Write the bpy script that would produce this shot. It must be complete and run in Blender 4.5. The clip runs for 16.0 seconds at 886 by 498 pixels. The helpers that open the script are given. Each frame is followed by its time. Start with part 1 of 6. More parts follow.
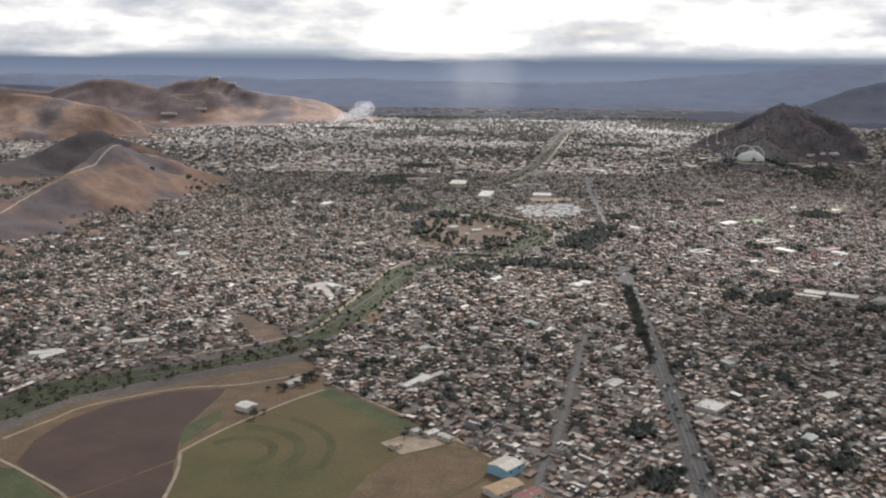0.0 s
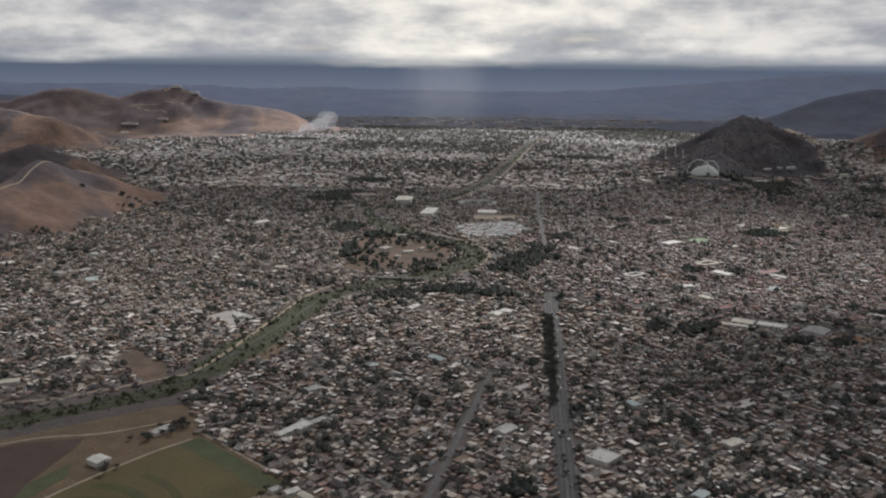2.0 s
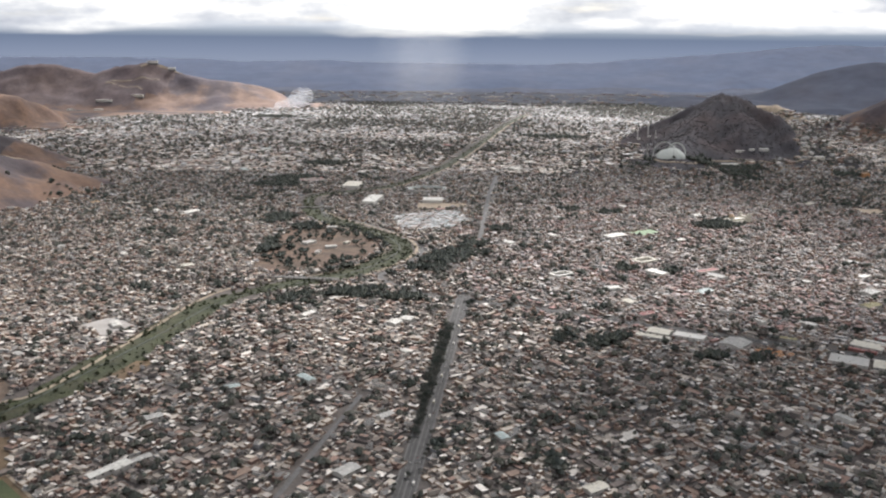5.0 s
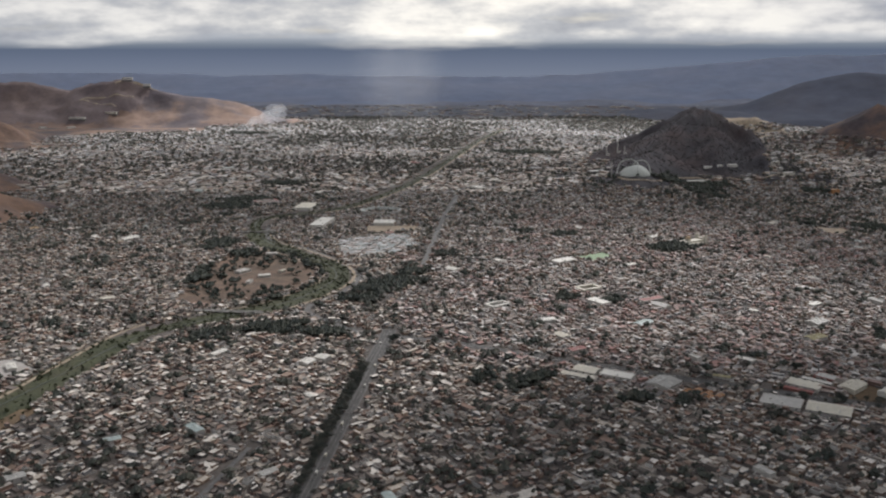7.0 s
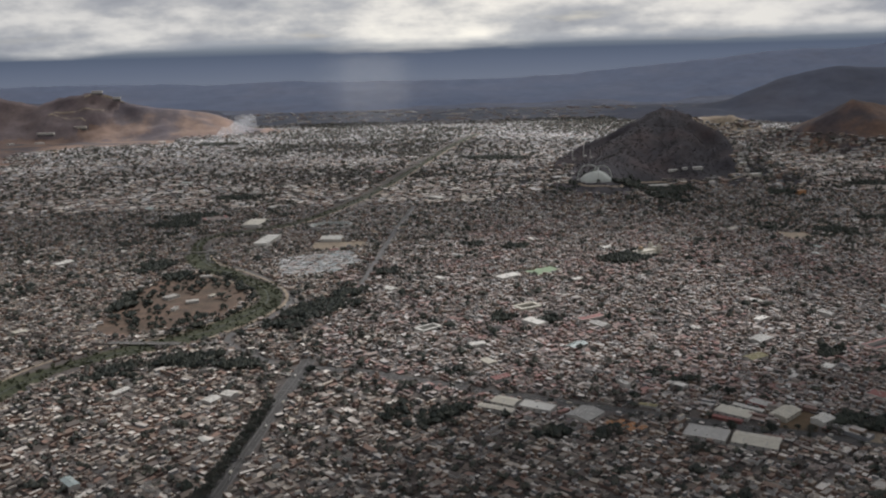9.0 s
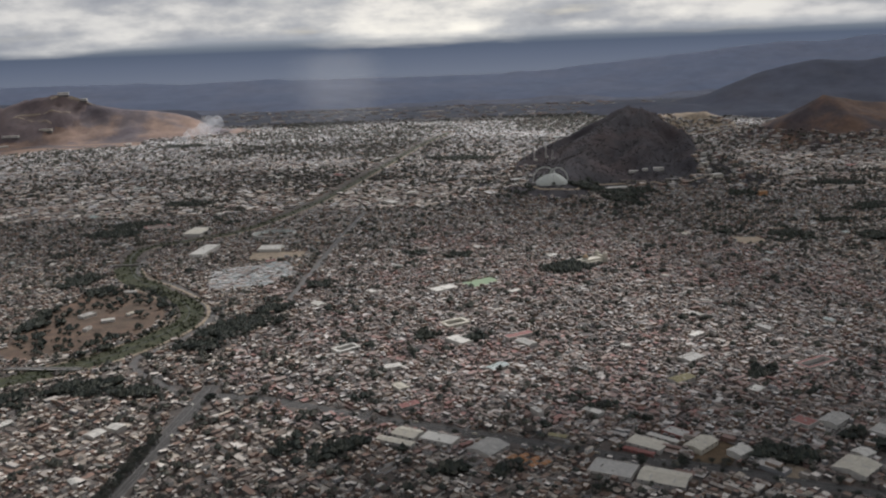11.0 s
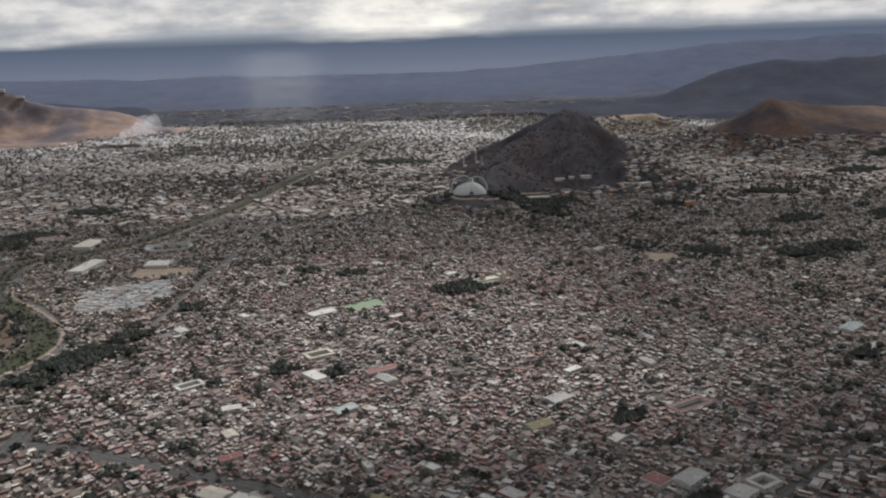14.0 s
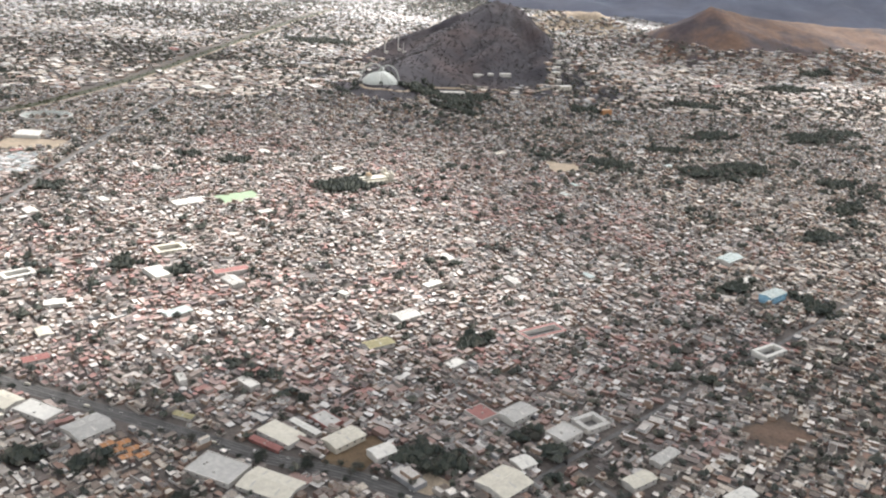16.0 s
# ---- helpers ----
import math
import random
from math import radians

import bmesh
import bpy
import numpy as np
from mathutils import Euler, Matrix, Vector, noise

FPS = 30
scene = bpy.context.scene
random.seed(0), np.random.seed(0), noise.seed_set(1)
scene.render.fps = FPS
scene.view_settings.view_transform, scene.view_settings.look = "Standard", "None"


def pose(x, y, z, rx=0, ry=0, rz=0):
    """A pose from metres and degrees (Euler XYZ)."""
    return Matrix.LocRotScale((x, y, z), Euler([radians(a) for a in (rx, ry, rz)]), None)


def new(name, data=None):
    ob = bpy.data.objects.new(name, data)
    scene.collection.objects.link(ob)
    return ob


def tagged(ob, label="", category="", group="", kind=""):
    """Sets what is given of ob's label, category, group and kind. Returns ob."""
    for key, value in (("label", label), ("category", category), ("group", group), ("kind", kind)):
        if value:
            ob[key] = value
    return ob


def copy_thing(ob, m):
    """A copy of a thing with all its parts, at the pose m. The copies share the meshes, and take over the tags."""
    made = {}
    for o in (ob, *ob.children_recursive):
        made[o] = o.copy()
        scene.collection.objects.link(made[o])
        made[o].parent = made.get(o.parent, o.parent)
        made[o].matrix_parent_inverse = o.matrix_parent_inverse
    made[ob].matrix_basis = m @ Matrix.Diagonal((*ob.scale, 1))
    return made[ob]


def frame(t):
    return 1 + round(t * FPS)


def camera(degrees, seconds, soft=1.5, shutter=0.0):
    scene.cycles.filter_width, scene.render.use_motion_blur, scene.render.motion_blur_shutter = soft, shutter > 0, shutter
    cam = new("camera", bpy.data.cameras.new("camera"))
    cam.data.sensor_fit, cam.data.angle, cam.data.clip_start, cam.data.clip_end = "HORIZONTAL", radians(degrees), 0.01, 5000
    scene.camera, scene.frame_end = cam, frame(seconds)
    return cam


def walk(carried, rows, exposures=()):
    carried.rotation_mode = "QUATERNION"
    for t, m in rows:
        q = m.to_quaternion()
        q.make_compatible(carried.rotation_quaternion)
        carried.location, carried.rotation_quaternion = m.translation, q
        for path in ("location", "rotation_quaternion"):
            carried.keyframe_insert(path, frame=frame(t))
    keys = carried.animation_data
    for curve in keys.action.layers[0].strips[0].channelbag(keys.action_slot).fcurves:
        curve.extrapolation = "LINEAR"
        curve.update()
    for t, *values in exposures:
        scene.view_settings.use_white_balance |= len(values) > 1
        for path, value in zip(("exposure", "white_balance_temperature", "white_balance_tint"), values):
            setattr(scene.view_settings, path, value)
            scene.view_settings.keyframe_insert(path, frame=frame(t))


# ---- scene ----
cam = camera(52.1, 16.0, 2.2)
METRES, EYE, TILT, LEAN, TURN = 570.0, 184.5, -11.73, -0.55, 0.0
ROWS = [
    (0.0, 0.0, 0.0, 0.0, 0.0, 0.0, -0.0),
    (0.5, 0.0251, 0.0145, 0.0074, -1.37, 2.39, -0.15),
    (1.0, 0.0501, 0.0304, 0.0144, -1.4, 2.54, -0.39),
    (1.5, 0.075, 0.0457, 0.0217, -1.0, 1.37, -0.28),
    (2.0, 0.1001, 0.0618, 0.0289, -0.98, 0.41, 0.12),
    (2.5, 0.1254, 0.0775, 0.0359, -0.91, -0.48, 0.26),
    (3.0, 0.1508, 0.0932, 0.0428, -0.66, -1.09, 0.21),
    (3.5, 0.1761, 0.109, 0.0497, -0.48, -1.4, -0.02),
    (4.0, 0.2015, 0.1249, 0.0567, -0.39, -1.42, 0.07),
    (6.5, 0.3294, 0.2036, 0.09, -0.31, -1.03, 0.25),
    (7.0, 0.3552, 0.2199, 0.0967, -0.44, -0.72, 0.66),
    (7.5, 0.381, 0.2353, 0.1033, -0.54, -0.43, 1.22),
    (8.0, 0.4066, 0.2511, 0.1098, -0.52, -0.29, 1.74),
    (8.5, 0.4326, 0.2674, 0.1158, -0.54, -0.44, 2.01),
    (11.0, 0.5639, 0.3484, 0.1442, -0.98, -0.96, 2.83),
    (11.5, 0.5904, 0.365, 0.1496, -1.27, -0.88, 2.78),
    (12.0, 0.6169, 0.3811, 0.1549, -1.5, -0.97, 2.48),
    (12.5, 0.6437, 0.3989, 0.16, -1.57, -1.19, 2.12),
    (13.0, 0.6705, 0.4149, 0.1653, -1.72, -1.27, 2.14),
    (13.5, 0.6974, 0.4314, 0.1706, -1.99, -1.21, 2.49),
    (14.0, 0.7245, 0.4473, 0.1761, -2.25, -1.35, 2.73),
    (14.5, 0.7517, 0.4639, 0.1812, -2.63, -2.31, 2.36),
    (15.0, 0.7792, 0.4798, 0.186, -3.18, -4.25, 1.09),
    (15.5, 0.8069, 0.4963, 0.1909, -4.06, -6.5, -0.47),
    (16.0, 0.8346, 0.5139, 0.1952, -5.11, -8.63, -1.82),
]
EXPOSURES = [(0.0, 1.08, 6340, 13), (0.5, 0.61, 6340, 13), (1.0, -0.05, 6340, 13), (1.5, 0.01, 6340, 13), (2.0, 0.33, 6270, 13), (3.0, 1.11, 6270, 13), (4.0, 1.28, 6270, 13), (6.5, 1.1, 6270, 13), (7.0, 0.56, 6270, 13), (8.0, 0.3, 6270, 13), (11.5, 0.35, 6270, 13), (14.5, 0.45, 6270, 13), (15.0, 0.63, 6370, 12), (15.5, 1.52, 6370, 12), (16.0, 1.95, 6370, 12)]
walk(cam, [(t, pose(0, 0, EYE, TILT, LEAN, TURN) @ pose(METRES * x, METRES * y, METRES * z, 90 + pitch, roll, yaw)) for t, x, y, z, yaw, pitch, roll in ROWS], EXPOSURES)

# ---- world and sun ----
SUN_ELEVATION, SUN_AZIMUTH = radians(43), radians(28)  # azimuth from +y towards +x

world = bpy.data.worlds.new("overcast_sky")
scene.world = world
world.use_nodes = True
wn, wl = world.node_tree.nodes, world.node_tree.links
wn.clear()


def wnode(kind, **values):
    n = wn.new(kind)
    for k, v in values.items():
        n.inputs[k].default_value = v
    return n


def wmath(op, a, b=0.0, clamp=False):
    n = wn.new("ShaderNodeMath")
    n.operation, n.use_clamp = op, clamp
    for k, v in ((0, a), (1, b)):
        if isinstance(v, (int, float)):
            n.inputs[k].default_value = v
        else:
            wl.new(v, n.inputs[k])
    return n.outputs[0]


sky = wn.new("ShaderNodeTexSky")
sky.sky_type, sky.sun_disc = "NISHITA", False
sky.sun_elevation, sky.sun_rotation = SUN_ELEVATION, SUN_AZIMUTH
sky_dim = wn.new("ShaderNodeVectorMath")
sky_dim.operation = "SCALE"
sky_dim.inputs["Scale"].default_value = 0.1
wl.new(sky.outputs[0], sky_dim.inputs[0])
coord = wn.new("ShaderNodeTexCoord")
split = wn.new("ShaderNodeSeparateXYZ")
wl.new(coord.outputs["Generated"], split.inputs[0])
# a cloud deck seen at grazing angles: directions divided by their height
low = wmath("MAXIMUM", split.outputs[2], 0.0)
den = wmath("ADD", low, 0.11)
deck = wn.new("ShaderNodeCombineXYZ")
wl.new(wmath("DIVIDE", split.outputs[0], den), deck.inputs[0])
wl.new(wmath("DIVIDE", split.outputs[1], den), deck.inputs[1])


def wnoise(vec, scale, detail, rough, offset=(0, 0, 0), stretch=(1, 1, 1)):
    m = wn.new("ShaderNodeMapping")
    m.inputs["Location"].default_value, m.inputs["Scale"].default_value = offset, stretch
    wl.new(vec, m.inputs[0])
    n = wnode("ShaderNodeTexNoise", Scale=scale, Detail=detail, Roughness=rough)
    wl.new(m.outputs[0], n.inputs[0])
    return n.outputs[0]


def wramp(value, stops):
    r = wn.new("ShaderNodeValToRGB")
    e = r.color_ramp.elements
    while len(e) < len(stops):
        e.new(0.5)
    for k, (p, c) in enumerate(stops):
        e[k].position, e[k].color = p, (*c, 1)
    wl.new(value, r.inputs[0])
    return r.outputs[0]


banks = wnoise(deck.outputs[0], 0.75, 5, 0.5, (3.1, 0.4, 0))
puffs = wnoise(coord.outputs["Generated"], 6.0, 7, 0.55, (0.3, 0.2, 0.5), (1, 1, 3.0))
lumps = wnoise(coord.outputs["Generated"], 19.0, 5, 0.55, (0.1, 0.7, 0.2), (1, 1, 2.4))
thick = wmath("ADD", wmath("ADD", wmath("MULTIPLY", banks, 0.25), wmath("MULTIPLY", puffs, 0.5)), wmath("MULTIPLY", lumps, 0.25))
cloud = wramp(thick, [(0.40, (0.40, 0.415, 0.44)), (0.46, (0.53, 0.54, 0.55)), (0.50, (0.68, 0.675, 0.65)), (0.545, (0.90, 0.875, 0.81)), (0.60, (1.08, 1.04, 0.93))])
# brighter where the sun stands behind the deck
glow = wramp(wmath("ADD", wmath("MULTIPLY", split.outputs[0], 0.5), 0.5), [(0.0, (0.70, 0.72, 0.76)), (0.36, (0.86, 0.87, 0.89)), (0.53, (1.10, 1.09, 1.06)), (0.70, (0.82, 0.83, 0.86)), (1.0, (0.70, 0.72, 0.76))])
lit = wn.new("ShaderNodeVectorMath")
lit.operation = "MULTIPLY"
wl.new(cloud, lit.inputs[0])
wl.new(glow, lit.inputs[1])
# the far air below the deck: dark slate under its edge, paler towards the ground
air = wramp(wmath("ADD", wmath("MULTIPLY", split.outputs[2], 6.25), 0.5), [(0.12, (0.19, 0.205, 0.225)), (0.32, (0.140, 0.162, 0.205)), (0.43, (0.108, 0.130, 0.176)), (0.495, (0.086, 0.108, 0.150)), (0.53, (0.15, 0.175, 0.205)), (0.58, (0.30, 0.325, 0.35))])
rims = wnoise(coord.outputs["Generated"], 3.2, 4, 0.5, (1.7, 0.6, 0.1), (1, 1, 9))
edge = wmath("MULTIPLY", wmath("ADD", split.outputs[2], wmath("MULTIPLY", wmath("SUBTRACT", rims, 0.56), 0.05)), 75.0, True)
base = wn.new("ShaderNodeMix")
base.data_type = "RGBA"
wl.new(edge, base.inputs["Factor"])
wl.new(air, base.inputs["A"])
lid = wramp(split.outputs[2], [(0.0, (0.77, 0.77, 0.76)), (0.07, (0.76, 0.755, 0.745)), (0.16, (0.66, 0.68, 0.71)), (0.45, (0.38, 0.40, 0.44))])
deep = wn.new("ShaderNodeVectorMath")
deep.operation = "MULTIPLY"
wl.new(lit.outputs[0], deep.inputs[0])
wl.new(lid, deep.inputs[1])
gap = wramp(banks, [(0.30, (0.75, 0.75, 0.75)), (0.40, (1.0, 1.0, 1.0))])
mix = wn.new("ShaderNodeMix")
mix.data_type = "RGBA"
wl.new(gap, mix.inputs["Factor"])
wl.new(sky_dim.outputs[0], mix.inputs["A"])
wl.new(deep.outputs[0], mix.inputs["B"])
wl.new(mix.outputs["Result"], base.inputs["B"])
back = wnode("ShaderNodeBackground", Strength=0.9)
wl.new(base.outputs["Result"], back.inputs["Color"])
wl.new(back.outputs[0], wn.new("ShaderNodeOutputWorld").inputs[0])

sun = new("sun", bpy.data.lights.new("sun", "SUN"))
sun.data.energy, sun.data.angle, sun.data.color = 4.4, radians(4), (1.0, 0.97, 0.915)
way = Vector((math.sin(SUN_AZIMUTH) * math.cos(SUN_ELEVATION), math.cos(SUN_AZIMUTH) * math.cos(SUN_ELEVATION), math.sin(SUN_ELEVATION)))
sun.rotation_euler = way.to_track_quat("Z", "Y").to_euler()
sun.location = way * 900


# ---- materials ----
def material(name, colours, scale=0.3, grain=6.0, rough=0.9, bump=0.3, metal=0.0, random_from="", spread=0.5, big=0.25, stops=None):
    """Colours chosen by large noise, or piece by piece at random ('island' or 'object'); finer grain and stains over it."""
    m = bpy.data.materials.new(name)
    m.use_nodes = True
    n, l = m.node_tree.nodes, m.node_tree.links
    b = n["Principled BSDF"]
    b.inputs["Roughness"].default_value, b.inputs["Metallic"].default_value = rough, metal
    where = n.new("ShaderNodeNewGeometry")

    def texture(sc, detail, ro=0.6):
        t = n.new("ShaderNodeTexNoise")
        t.inputs["Scale"].default_value, t.inputs["Detail"].default_value, t.inputs["Roughness"].default_value = sc, detail, ro
        l.new(where.outputs["Position"], t.inputs["Vector"])
        return t.outputs[0]

    ramp = n.new("ShaderNodeValToRGB")
    e = ramp.color_ramp.elements
    while len(e) < len(colours):
        e.new(0.5)
    for k, c in enumerate(colours):
        e[k].color = (*c, 1)
        if random_from:
            e[k].position = stops[k] if stops else k / len(colours)
        else:
            e[k].position = 0.5 + spread * (k / max(1, len(colours) - 1) - 0.5)
    if random_from:
        ramp.color_ramp.interpolation = "CONSTANT"
        src = where.outputs["Random Per Island"]
        if random_from == "object":
            src = n.new("ShaderNodeObjectInfo").outputs["Random"]
        l.new(src, ramp.inputs[0])
    else:
        l.new(texture(scale, 5), ramp.inputs[0])
    col = ramp.outputs[0]
    for sc, amount in ((scale * 2.3, big), (grain, big * 0.9)):
        val = n.new("ShaderNodeMapRange")
        val.inputs["From Min"].default_value, val.inputs["From Max"].default_value = 0.3, 0.7
        val.inputs["To Min"].default_value, val.inputs["To Max"].default_value = 1 - amount, 1 + amount
        l.new(texture(sc, 4), val.inputs["Value"])
        mul = n.new("ShaderNodeVectorMath")
        mul.operation = "SCALE"
        l.new(col, mul.inputs[0])
        l.new(val.outputs[0], mul.inputs["Scale"])
        col = mul.outputs[0]
    l.new(col, b.inputs["Base Color"])
    if bump:
        bp = n.new("ShaderNodeBump")
        bp.inputs["Strength"].default_value, bp.inputs["Distance"].default_value = bump, 0.5 / grain
        l.new(texture(grain * 0.7, 3), bp.inputs["Height"])
        l.new(bp.outputs[0], b.inputs["Normal"])
    return m


ROOFS = [(0.27, 0.245, 0.22), (0.16, 0.135, 0.118), (0.245, 0.168, 0.138), (0.44, 0.405, 0.36), (0.122, 0.108, 0.10), (0.21, 0.155, 0.125), (0.34, 0.32, 0.30), (0.63, 0.615, 0.59), (0.15, 0.128, 0.12), (0.48, 0.465, 0.445)]
ROOF_STOPS = [0.0, 0.12, 0.26, 0.35, 0.46, 0.57, 0.67, 0.76, 0.86, 0.92]
OLD_ROOFS = [(0.27, 0.215, 0.185), (0.20, 0.165, 0.145), (0.34, 0.275, 0.235), (0.44, 0.40, 0.355), (0.13, 0.112, 0.102), (0.25, 0.165, 0.138), (0.35, 0.315, 0.285), (0.56, 0.535, 0.495), (0.185, 0.165, 0.152), (0.46, 0.43, 0.39)]
ROSE_ROOFS = [(0.30, 0.20, 0.175), (0.24, 0.17, 0.15), (0.32, 0.18, 0.155), (0.42, 0.34, 0.30), (0.14, 0.108, 0.10), (0.27, 0.145, 0.122), (0.37, 0.295, 0.255), (0.54, 0.50, 0.46), (0.20, 0.16, 0.148), (0.43, 0.375, 0.335)]
ROOFS = [(r * 1.06, g, b * 0.92) for r, g, b in ROOFS]
WALLS = [(0.34, 0.305, 0.265), (0.17, 0.15, 0.136), (0.28, 0.20, 0.145), (0.52, 0.50, 0.465), (0.17, 0.11, 0.09), (0.26, 0.185, 0.14), (0.12, 0.107, 0.10), (0.25, 0.25, 0.25)]
WALL_STOPS = [0.0, 0.16, 0.34, 0.44, 0.56, 0.68, 0.80, 0.93]
